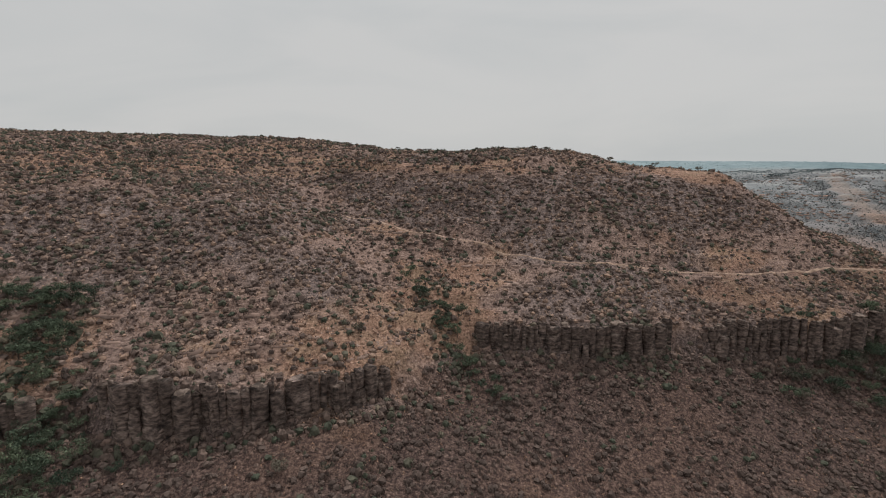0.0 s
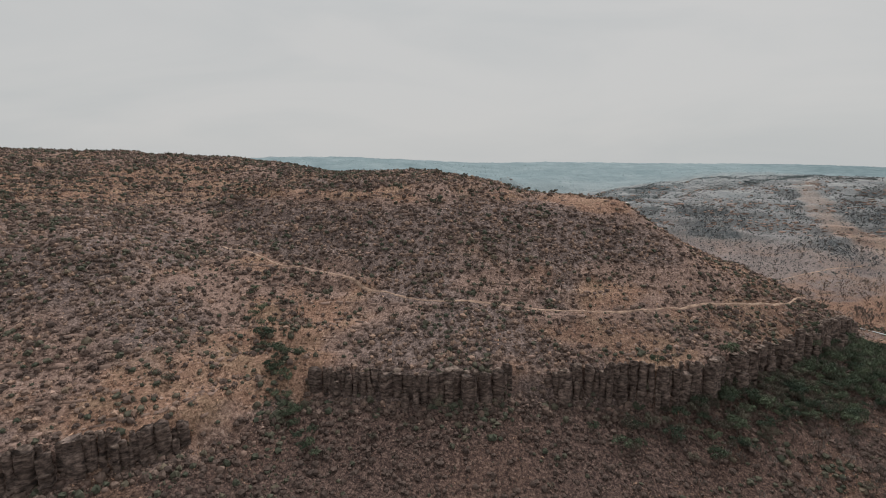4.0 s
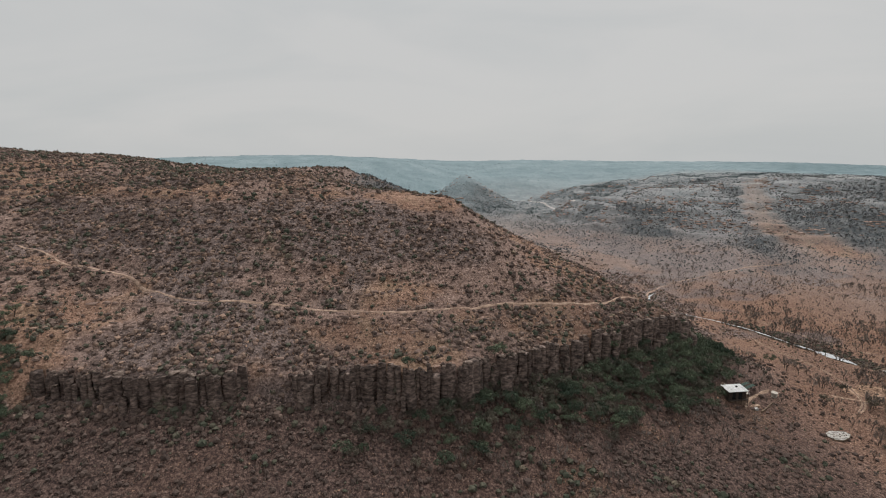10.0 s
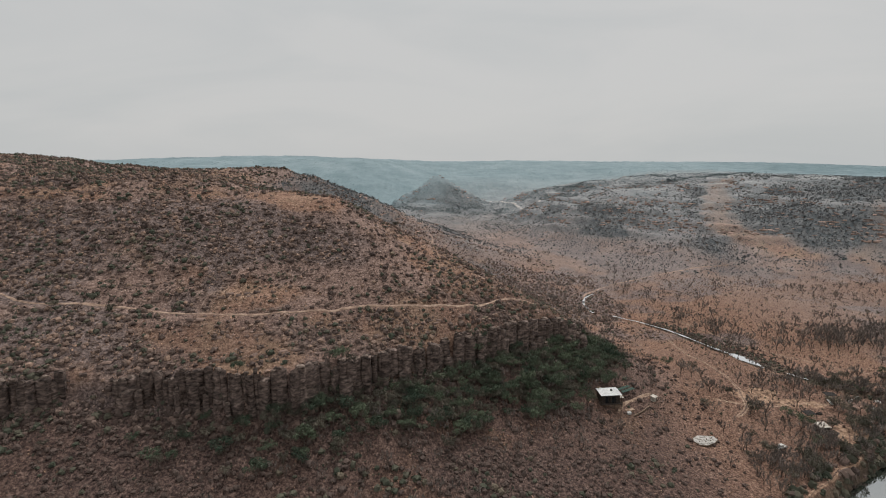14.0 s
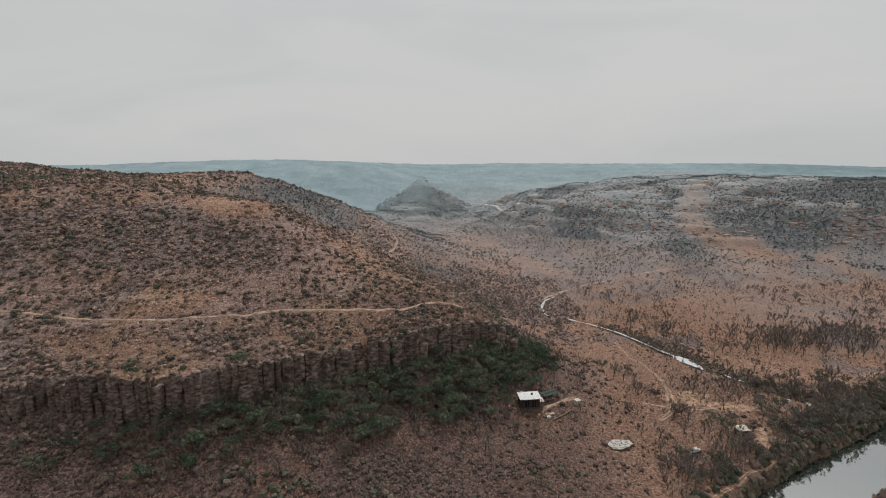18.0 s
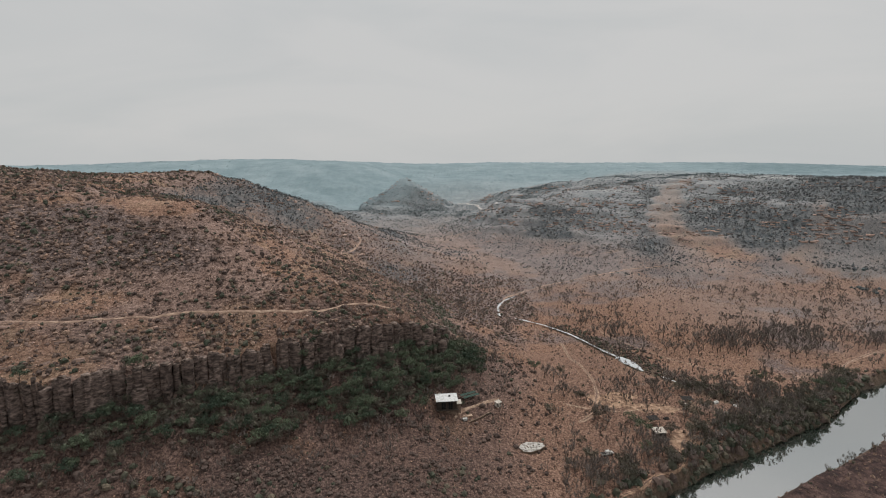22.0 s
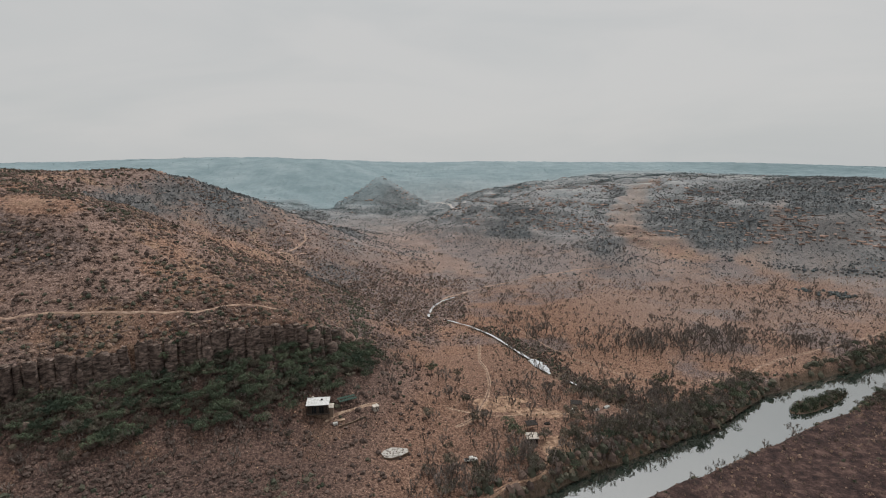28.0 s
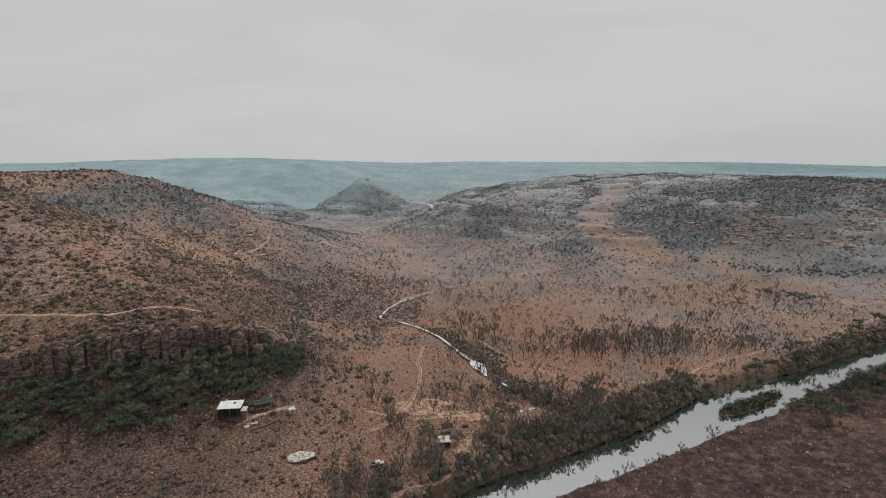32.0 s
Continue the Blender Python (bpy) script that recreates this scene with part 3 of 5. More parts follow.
def woodiness(x, y, z):
    """Dark evergreen bush on the faces of the valley's hills."""
    right_hill = ease(62, 70, z + 8 * fractal(x, y, 40, 2, 63)) * ease(650, 690, x) * ease(500, 530, y) * ease(760, 690, y)
    faces = 1.1 * blob(x, y, 605, 610, 34, 60) + 0.55 * blob(x, y, 410, 650, 60, 40) + 0.9 * blob(x, y, 476, 535, 26, 40) + blob(x, y, 105, 470, 44, 42) + blob(x, y, 84, 400, 26, 50)
    low = blob(x, y, 690, 466, 90, 12) + blob(x, y, 800, 448, 90, 16) + 0.55 * blob(x, y, 215, 425, 26, 60) + 0.9 * blob(x, y, 165, 890, 90, 22)
    patches = 0.8 * ease(0.0, 0.3, fractal(x, y, 55, 4, 127)) * ease(460, 560, y) * ease(1100, 900, y) * ease(22, 30, z)
    return np.clip((right_hill + faces + low + patches) * (1 + 1.1 * fractal(x, y, 26, 3, 67)) * (1 - openness(x, y)) * (1 - 0.8 * blob(x, y, 700, 520, 50, 18)), 0, 1)


slant = np.hypot(np.gradient(gz, axis=1) / np.gradient(gx, axis=1), np.gradient(gz, axis=0) / np.gradient(gy, axis=0))


zones = grassiness(gx, gy, gz), scrubbiness(gx, gy, gz)
layer("grassy", zones[0])
layer("scrubby", zones[1])
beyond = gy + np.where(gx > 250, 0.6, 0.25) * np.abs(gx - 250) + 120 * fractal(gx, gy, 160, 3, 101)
rim_d, _, _ = line_distance(gx, gy, RIM)
# red soil, and ground under the cliff darkened for the vignette
layer("redsoil_vignette", 0.35 * ease(175, 225, gx) * ease(30, 40, gz) * ease(330, 290, gy) + 0.4 * brinkiness(gx, gy, gz) + ease(-2, -8, rim_d) * (0.8 * ease(305, 262, gx) + 0.25 * ease(262, 305, gx) * ease(400, 330, gx)) * ease(330, 262, gy) + 0.15 * ease(300, 360, gx) * ease(14, 9, gz) + 0.85 * blob(gx, gy, 700, 520, 60, 30))
layer("flatland", 0.85 * ease(17, 11, gz) * ease(262, 300, gx) + 0.7 * ease(20, 14, gz) * ease(120, 260, gx) * ease(300, 320, gy))
layer("ledgy", 0.25 * ease(36, 48, gz) * ease(800, 500, gy))
# bush, plus shade coloured onto steep far faces so their form shows
layer("wooded", 0.9 * woodiness(gx, gy, gz) + 0.25 * ease(0.22, 0.5, slant) * ease(460, 560, gy) * ease(1100, 900, gy) * ease(22, 30, gz))
# far scrub with its haze, laid on by distance
layer("hazed_scrub", (1 - 0.9 * blob(gx, gy, 700, 520, 60, 30)) * (1 - 0.85 * openness(gx, gy)) * ease(440, 620, beyond) * (0.45 + 0.55 * ease(20, 34, gz)) * (1 - 0.7 * blob(gx, gy, 580, 425, 70, 36)) * (1 - 0.65 * ease(250, 170, gx) * ease(680, 560, gy)))
# grass and bare rock on the level terraces of the plateau, coloured pale to set off the treads
layer("openrock", ease(0.20, 0.05, slant) * ease(48, 60, gz) * ease(560, 680, gy) * ease(640, 760, beyond) * ease(-0.12, 0.2, fractal(gx, gy * 0.7, 70, 4, 121) + 0.25 * ease(0.12, 0.02, slant)))
# painted haze grows with distance and is thicker over the gorge
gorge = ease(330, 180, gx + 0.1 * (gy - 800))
layer("blue_haze", np.maximum(0.35 * ease(640, 900, beyond) + 0.65 * ease(850, 1500, gy + 0.3 * np.abs(gx - 400)), gorge * ease(760, 1080, gy)))
# teal haze tint on the mesa faces
layer("mesa_haze", 0.8 * ease(1000, 1200, gx) * ease(1250, 1400, gy) * ease(0.02, 0.08, slant))
rdist, rhalf, _ = line_distance(gx, gy, RIVER, RIVER_HALF)
layer("burnt", ease(-7, -13, rdist) * ease(-260, -200, rdist) * ease(-0.3, 0.1, fractal(gx, gy, 30, 3, 91) + 0.5))
layer("muddy", 0.8 * ease(3, 0.5, np.abs(rdist) - rhalf) * ease(560, 470, gy) + 0.75 * ease(7, 3, np.abs(line_distance(gx, gy, STREAM)[0] - 3) + 3 * fractal(gx, gy, 9, 2, 103)) * ease(345, 310, gy))

# the river's still water
wx, wy = np.meshgrid(np.linspace(-740, 1000, 36), np.linspace(-500, 520, 24))


def water_nodes(n, l, at):
    return ramp(n, l, noise_at(n, l, at, 0.05, 2), (0.3, (0.012, 0.02, 0.016)), (0.7, (0.025, 0.034, 0.028))), noise_at(n, l, at, 0.5, 2)


M_WATER = material("river_water", water_nodes, 0.04)
M_WATER.node_tree.nodes["Principled BSDF"].inputs["Specular IOR Level"].default_value = 1.0
M_WATER.node_tree.nodes["Principled BSDF"].inputs["IOR"].default_value = 3.0
M_WATER.node_tree.nodes["Bump"].inputs["Strength"].default_value = 0.03
water = tagged(sheet("water", wx, wy, wx * 0, M_WATER), "still grey-green river water mirroring the sky", "river", kind="structure")


# ---------------------------------------------------------------- helpers for meshes
def raw_mesh(name, verts, faces, mat, tone=None, smooth=False):
    """A mesh from arrays of vertices and triangles (or quads)."""
    verts, faces = np.asarray(verts, np.float32), np.asarray(faces, np.int32)
    k = faces.shape[1]
    me = bpy.data.meshes.new(name)
    me.vertices.add(len(verts))
    me.vertices.foreach_set("co", verts.ravel())
    me.loops.add(faces.size)
    me.loops.foreach_set("vertex_index", faces.ravel())
    me.polygons.add(len(faces))
    me.polygons.foreach_set("loop_start", np.arange(0, faces.size, k, dtype=np.int32))
    me.polygons.foreach_set("loop_total", np.full(len(faces), k, np.int32))
    me.update(calc_edges=True)
    if smooth:
        me.polygons.foreach_set("use_smooth", np.ones(len(faces), bool))
    if tone is not None:
        a = me.attributes.new("tone", "FLOAT", "POINT")
        a.data.foreach_set("value", np.asarray(tone, np.float32))
    me.materials.append(mat)
    return me


def child(name, data, parent, label="", at=None):
    ob = new(name, data)
    ob.parent = parent
    if at is not None:
        ob.matrix_local = at
    if label:
        ob["label"] = label
    return ob


def part(name, bm, mat, parent, label=""):
    """Links a bmesh as one mesh object under a thing or a part."""
    me = bpy.data.meshes.new(name)
    bm.to_mesh(me)
    bm.free()
    me.materials.append(mat)
    return child(name, me, parent, label)


def box(x0, x1, y0, y1, z0, z1, bevel=0.03, bm=None):
    """A box with softened edges."""
    bm = bm or bmesh.new()
    made = bmesh.ops.create_cube(bm, size=1)["verts"]
    bmesh.ops.transform(bm, verts=made, matrix=Matrix.LocRotScale(((x0 + x1) / 2, (y0 + y1) / 2, (z0 + z1) / 2), None, (x1 - x0, y1 - y0, z1 - z0)))
    if bevel:
        bmesh.ops.bevel(bm, geom=list({e for v in made for e in v.link_edges}), offset=bevel, segments=1, affect="EDGES")
    return bm


def height(x, y):
    return float(land(np.array([x]), np.array([y]))[0])


def drape(line, half, lift, mat, name, step=2.0, wobble=0.35, level=False):
    """A strip along a line of the plan, laid on the ground."""
    p = np.array(line, float)
    seg = np.hypot(*np.diff(p, axis=0).T)
    s = np.concatenate([[0], np.cumsum(seg)])
    u = np.arange(0, s[-1], step)
    # a rounded course through the bends
    cx, cy = np.interp(u, s, p[:, 0]), np.interp(u, s, p[:, 1])
    for _ in range(3):
        cx[1:-1], cy[1:-1] = (cx[:-2] + 2 * cx[1:-1] + cx[2:]) / 4, (cy[:-2] + 2 * cy[1:-1] + cy[2:]) / 4
    tx, ty = np.gradient(cx), np.gradient(cy)
    ln = np.hypot(tx, ty)
    nx, ny = -ty / ln, tx / ln
    w = half * (1 + wobble * 2 * fractal(cx, cy, 7, 3, 51))
    w[0] = w[-1] = half * 0.2
    across = np.linspace(-1, 1, 7)
    x, y = cx[:, None] + nx[:, None] * w[:, None] * across, cy[:, None] + ny[:, None] * w[:, None] * across
    z = land(x, y) + lift * (1 - 0.9 * across ** 4)
    if level:
        rise = np.convolve(np.pad(land(cx, cy), 6, mode="edge"), np.full(13, 1 / 13), "valid")
        z = 0 * x + (rise + lift)[:, None]
    return sheet(name, x, y, z, mat)


# ---------------------------------------------------------------- tracks and the stream
TRACKS = {
    "hillside_track": ([(-44, 217), (-30, 212), (-12, 202), (-2, 202), (7, 202), (16, 197), (31, 189), (40, 185), (49, 183), (65, 186), (82, 188.5),
                        (104, 187.5), (126, 192), (150, 198.5), (164, 204), (180, 209.5), (194, 214), (205, 219), (213, 226), (222, 233), (236, 243)],
                       0.47, M_TRACK, "narrow pale earth track winding along the hillside"),
    "footpath": ([(331, 310), (329, 281), (332, 266), (332, 247), (329.5, 232), (326, 224), (325, 218), (320, 212), (313, 207)], 0.8, M_SAND, "worn pale footpath over red soil"),
    "camp_road": ([(311, 220.6), (325, 218), (337, 217.6), (352, 221.8), (362, 221.4), (377, 230)], 0.5, M_SAND, "sandy road across the camp clearing"),
    "river_road": ([(300, 152), (316, 165), (325, 170), (333, 177), (342, 180.5), (348, 185), (348, 191), (353, 197), (358, 204)], 0.7, M_CLEARING, "sandy road beside the river"),
    "bank_track": ([(438, 259), (454, 264), (468, 268.6), (482, 278.6), (503, 290), (552, 311), (589, 328), (619, 343), (652, 362), (700, 385)], 0.75, M_TRACK, "pale earth track along the river flats"),
    "stream_road": ([(355, 349), (362, 330.6), (372.6, 309.5), (387.5, 288.5), (402, 267), (421, 257), (438, 259)], 0.6, M_TRACK, "earth road following the stream"),
    "far_road": ([(299, 383), (309, 420), (330, 443), (357, 458), (397, 476), (432, 486), (470, 490)], 0.7, M_TRACK, "dusty road over the flats"),
    "drive": ([(263, 203), (267, 209), (276, 214), (283, 219)], 0.6, M_SAND, "short sandy drive beside the house"),
    "spur_path": ([(173.6, 496), (180, 476), (180, 455), (177, 436)], 0.8, M_TRACK, "pale path down the spur"),
    "gorge_road": ([(283, 1056), (296, 985), (318, 905), (336, 835), (338, 780)], 2.6, M_PALE, "pale road climbing out of the gorge"),
}
for key, (line, half, mat, label) in TRACKS.items():
    tagged(drape(line, half, 0.16, mat, key), label, "path", kind="structure")
    if key in ("footpath", "river_road", "stream_road", "bank_track"):
        tagged(drape(line, half * 0.34, 0.20, M_VERGE, key + "_verge", 2.0, 0.8), "strip of dry grass between the two wheel ruts", "verge", kind="structure")
for x, y, rx, ry in ((333, 226, 10, 6), (349, 222, 13, 4), (356, 197, 8, 8), (341, 232, 7, 4)):
    a = np.linspace(0, 2 * np.pi, 25)[None, :]
    r = np.linspace(0, 1, 6)[:, None]
    k = r * (1 + 0.35 * fractal(np.cos(a) * 3 + x, np.sin(a) * 3 + y, 2.5, 2, 61))
    px, py = x + rx * k * np.cos(a), y + ry * k * np.sin(a)
    tagged(sheet("sand_patch", px, py, land(px, py) + 0.14 * (1 - r ** 3) + 0.01, M_CLEARING), "bare sandy clearing in the dry grass", "ground", kind="structure")


def stream_water(line, half, name):
    return tagged(drape(line, half, 0.95, M_STREAM, name, 1.5, 0.6, True), "shallow stream water shining under the sky", "stream", kind="structure")


M_STREAM = material("stream_water", plain((0.3, (0.02, 0.022, 0.02)), (0.7, (0.04, 0.04, 0.034)), scale=0.4), 0.06)
M_STREAM.node_tree.nodes["Principled BSDF"].inputs["Specular IOR Level"].default_value = 1.0
M_STREAM.node_tree.nodes["Principled BSDF"].inputs["IOR"].default_value = 8.0
M_STREAM.node_tree.nodes["Bump"].inputs["Strength"].default_value = 0.02
stream_water([(318, 424), (308, 412), (303, 400), (300, 388), (298, 361), (300, 357)], 0.75, "stream")
stream_water([(309, 357), (318, 352), (326, 347), (340, 329.5), (346, 318), (353, 304), (361, 289)], 0.75, "stream")
stream_water([(359, 292), (363, 284), (365, 276), (366, 270)], 2.6, "stream_pool")
stream_water([(372, 262), (377, 254), (381, 246)], 0.45, "stream")


# ---------------------------------------------------------------- cliffs of rock columns
def column_mesh(seed, mat, blocks=8):
    """One weathered rock column, one metre high and about one metre in radius: stacked blocks with ledges between them."""
    rng = random.Random(seed)
    sides = rng.choice((5, 6, 7, 8))
    shape = [1 + rng.uniform(-0.3, 0.22) for _ in range(sides)]
    turn = rng.uniform(0, 6.28)
    v, f = [], []
    cuts = sorted(rng.uniform(0.12, 0.96) for _ in range(blocks - 1))
    levels = [0.0]
    for c in cuts:
        levels += [c, c + 0.018]
    levels.append(1.0)
    rings = len(levels)
    grow, ox, oy = 1.1, 0.0, 0.0
    for i, z in enumerate(levels):
        if i % 2 == 0:
            grow, ox, oy = 1.06 - 0.14 * z + rng.uniform(-0.09, 0.07), rng.uniform(-0.06, 0.06), rng.uniform(-0.06, 0.06)
        for j in range(sides):
            a = turn + 6.2832 * j / sides
            k = grow * shape[j] * (1 + rng.uniform(-0.07, 0.07))
            v.append((ox + k * math.cos(a), oy + k * math.sin(a), z + rng.uniform(-0.006, 0.006) * (0 < i < rings - 1) - 0.05 * (i == rings - 1) * rng.random()))
    for i in range(rings - 1):
        for j in range(sides):
            a, b = i * sides + j, i * sides + (j + 1) % sides
            f += [(a, b, b + sides), (a, b + sides, a + sides)]
    top = len(v)
    v.append((0, 0, 0.99))
    base = (rings - 1) * sides
    f += [(base + j, base + (j + 1) % sides, top) for j in range(sides)]
    return raw_mesh("rock_column", v, f, mat)


columns = [column_mesh(i, M_ROCK) for i in range(18)]
ledges = [column_mesh(60 + i, M_LEDGE, 2) for i in range(8)]
rim_pts = np.array(RIM, float)
rim_len = np.concatenate([[0], np.cumsum(np.hypot(*np.diff(rim_pts, axis=0).T))])
rng = random.Random(4)
CLIFFS = [("cliff", -180, -92, "low cliff of dark red rock columns at a gully mouth"), ("cliff", -80, -14, "cliff of dark weathered rock columns with a grassy top"),
          ("cliff", 8, 74, "cliff of reddish rock columns above scree"), ("cliff", 90, 262, "long cliff of dark jointed rock columns curving round the hill")]
for name, x_from, x_to, label in CLIFFS:
    cliff = tagged(new(name), label, "cliff", group="cliffs round the hill", kind="structure")
    s = rim_len[0]
    while s < rim_len[-1]:
        x, y, soft = np.interp(s, rim_len, rim_pts[:, 0]), np.interp(s, rim_len, rim_pts[:, 1]), np.interp(s, rim_len, RIM_SOFT)
        wide = rng.uniform(0.7, 1.4) if rng.random() < 0.55 else rng.uniform(1.6, 2.7)
        step = wide * rng.uniform(1.0, 1.5)
        s += step
        if not x_from < x < x_to or soft > 4.5 or y > 262:
            continue
        x2, y2 = np.interp(s, rim_len, rim_pts[:, 0]), np.interp(s, rim_len, rim_pts[:, 1])
        nx, ny = -(y2 - y) / max(np.hypot(x2 - x, y2 - y), 0.1), (x2 - x) / max(np.hypot(x2 - x, y2 - y), 0.1)
        across = np.arange(5, -9, -0.25)
        z = land(x + nx * across, y + ny * across)
        top, foot = z[4], z[-8]
        if top - foot < 3:
            continue
        edge = across[np.argmax(z < foot + 0.55 * (top - foot))]
        for row in range(rng.choice((1, 1, 1, 2))):
            out = edge + rng.uniform(-0.9, 0.5) - row * rng.uniform(1.2, 2.6)
            cx, cy = x + nx * out, y + ny * out
            low = foot - 2.0
            rise = (top - low + 0.2 - abs(rng.gauss(0, 1.2))) if row == 0 else (top - low) * rng.uniform(0.4, 0.75)
            spin = Euler((rng.uniform(-0.04, 0.04), rng.uniform(-0.04, 0.04), rng.uniform(0, 6.28))).to_matrix().to_4x4()
            child("rock_column", rng.choice(columns), cliff, at=Matrix.Translation((cx, cy, low)) @ spin @ Matrix.Diagonal((wide, wide * rng.uniform(0.8, 1.25), rise, 1)))
            if rng.random() < 0.5:
                w = wide * rng.uniform(0.4, 0.85)
                child("ledge_slab", rng.choice(ledges), cliff, "pale weathered ledge slab", at=Matrix.Translation((cx + nx * 0.3, cy + ny * 0.3, low + rise - 0.35)) @ spin @ Matrix.Diagonal((w, w * 0.9, rng.uniform(0.5, 0.9), 1)))


# ---------------------------------------------------------------- the lodge under the cliff
def at_ground(name, x, y, turn, label, category, group="", z=None):
    ob = tagged(new(name), label, category, group)
    ob.matrix_world = pose(x, y, height(x, y) if z is None else z, 0, 0, turn)
    return ob


def lean_roof(x0, x1, y0, y1, z_front, z_back, thick=0.12, bm=None):
    """A thin slab that rises to the back, with standing seams."""
    bm = bm or bmesh.new()
    run = y1 - y0

    def slab(a, b, t0, t1):
        v = [bm.verts.new(p) for p in ((a, y0, z_front + t0), (b, y0, z_front + t0), (b, y1, z_back + t0), (a, y1, z_back + t0),
                                       (a, y0, z_front + t1), (b, y0, z_front + t1), (b, y1, z_back + t1), (a, y1, z_back + t1))]
        for q in ((3, 2, 1, 0), (4, 5, 6, 7), (0, 1, 5, 4), (1, 2, 6, 5), (2, 3, 7, 6), (3, 0, 4, 7)):
            bm.faces.new([v[i] for i in q])
    slab(x0, x1, 0, thick)
    return bm


def roof_seams(roof, x0, x1, y0, y1, z_front, z_back, mat, thick=0.12):
    """Standing seams across a lean-to roof."""
    n = max(3, int((x1 - x0) / 0.9))
    for i in range(n + 1):
        a = x0 + (x1 - x0 - 0.06) * i / n
        part("roof_seam", lean_roof(a, a + 0.06, y0, y1, z_front + thick, z_back + thick, 0.05), mat, roof)


house_z = 14.6
house = at_ground("house", 260.2, 207.4, 7, "dark timber lodge with a pale metal roof below green trees", "house", z=house_z)
house.matrix_world = house.matrix_world @ Matrix.Diagonal((0.88, 0.88, 0.94, 1))
part("plinth", box(-4.6, 4.6, -2.6, 3.0, -1.5, 1.5, 0.08), M_STONEWALL, house, "rough stone plinth")
for x0, x1, y0, y1, z0, z1 in ((-4.5, -4.3, -2.5, 2.9, 1.5, 5.3), (4.3, 4.5, -2.5, 2.9, 1.5, 5.3), (-4.3, 4.3, 2.7, 2.9, 1.5, 5.5), (-4.3, -2.6, -2.5, -2.3, 1.5, 5.2),
                               (-0.6, 0.6, -2.5, -2.3, 1.5, 5.2), (2.6, 4.3, -2.5, -2.3, 1.5, 5.2), (-2.6, -0.6, -2.5, -2.3, 4.6, 5.2), (0.6, 2.6, -2.5, -2.3, 4.6, 5.2)):
    part("wall", box(x0, x1, y0, y1, z0, z1), M_WALL, house)
part("floor_deck", box(-5.0, 5.2, -3.6, 2.6, 1.38, 1.52), M_WALL, house, "dark timber deck")
for x in (-1.6, 1.6):
    pane = part("window", box(x - 0.95, x + 0.95, -2.42, -2.38, 1.6, 4.55, 0.0), M_GLASSY, house)
    part("window_frame", box(x - 1.0, x - 0.93, -2.46, -2.34, 1.55, 4.6), M_WALL, pane)
roof = part("roof", lean_roof(-5.1, 5.1, -3.3, 3.2, 5.45, 6.15), M_ROOF, house, "pale corrugated metal roof")
roof_seams(roof, -5.1, 5.1, -3.3, 3.2, 5.45, 6.15, M_ROOF)
part("roof_vent", box(1.1, 1.9, 0.4, 1.1, 5.9, 6.5), M_DARK, roof, "dark roof vent")
part("chimney", box(-4.2, -3.5, 2.9, 3.5, 1.5, 7.2), M_STONEWALL, house)
part("water_tank", box(-3.3, -2.2, 3.0, 3.7, 5.6, 6.6, 0.2), M_TIN, house, "small tank behind the roof")
for x in (-4.8, -1.6, 1.6, 4.9):
    part("post", box(x - 0.08, x + 0.08, -3.5, -3.34, -1.6, 5.45), M_WALL, house)
part("annex_wall", box(4.5, 6.6, -1.6, 1.6, -1.2, 3.4), M_PLASTER, house, "brown plastered side room")
part("annex_roof", lean_roof(4.35, 6.9, -1.9, 1.9, 3.4, 3.7), M_TIN, house, "dull tin side roof")

walkway = at_ground("covered_walkway", 270.0, 215.2, 31, "two low green shade roofs on posts beside the lodge", "shelter")
for y in (-1.3, 1.1):
    part("roof", lean_roof(-3.8, 3.8, y - 0.75, y + 0.75, 2.2, 2.35, 0.08), M_GREEN, walkway, "green shade roof")
for x in (-3.5, 0, 3.5):
    for y in (-1.9, -0.7, 0.5, 1.7):
        part("post", box(x - 0.05, x + 0.05, y - 0.05, y + 0.05, -0.8, 2.2, 0.0), M_WALL, walkway)

wall_line = tagged(new("retaining_wall"), "low dry-stone retaining wall beside the drive", "wall")
for i in range(22):
    u = i / 21
    x, y = 269.5 + 8.6 * u, 202.4 + 6.6 * u
    for k in range(3):
        part("stone", box(x - 0.3, x + 0.28, y - 0.25, y + 0.25, height(x, y) - 0.3 + k * 0.3, height(x, y) + 0.02 + k * 0.3, 0.06), M_STONEWALL, wall_line)
terrace = at_ground("terrace_slab", 268.6, 206.0, 20, "sandy flat terrace slab in front of the lodge", "terrace")
part("slab", box(-2.2, 2.2, -1.0, 1.0, -0.8, 0.25, 0.1), M_SAND, terrace)
box_thing = at_ground("storage_box", 267.6, 203.4, 20, "small white storage box standing on the slope", "box")
part("body", box(-0.9, 0.9, -0.5, 0.5, -0.3, 0.75, 0.06), M_WHITE, box_thing)
part("lid", box(-0.95, 0.95, -0.55, 0.55, 0.76, 0.86, 0.03), M_WHITE, box_thing)
shed = at_ground("tool_shed", 282.0, 214.0, 40, "tiny grey tin shed among leafless bushes", "shed")
part("wall", box(-1.1, 1.1, -0.9, 0.9, -0.3, 1.8), M_TIN, shed)
part("roof", lean_roof(-1.3, 1.3, -1.1, 1.1, 1.8, 2.05), M_TIN, shed)

# the pale slab on the slope
slab = tagged(new("concrete_slab"), "pale stained concrete slab with a low rim on the slope", "slab")
base_z = max(height(x, y) for x, y in ((288, 190), (296.5, 192), (292, 187))) + 0.15
outline = [(287.4, 190.0), (288.6, 192.0), (290.8, 193.4), (294, 193.4), (296.8, 192.8), (297.3, 190.8), (295, 188.6), (291.6, 186.9), (288.8, 187.2)]
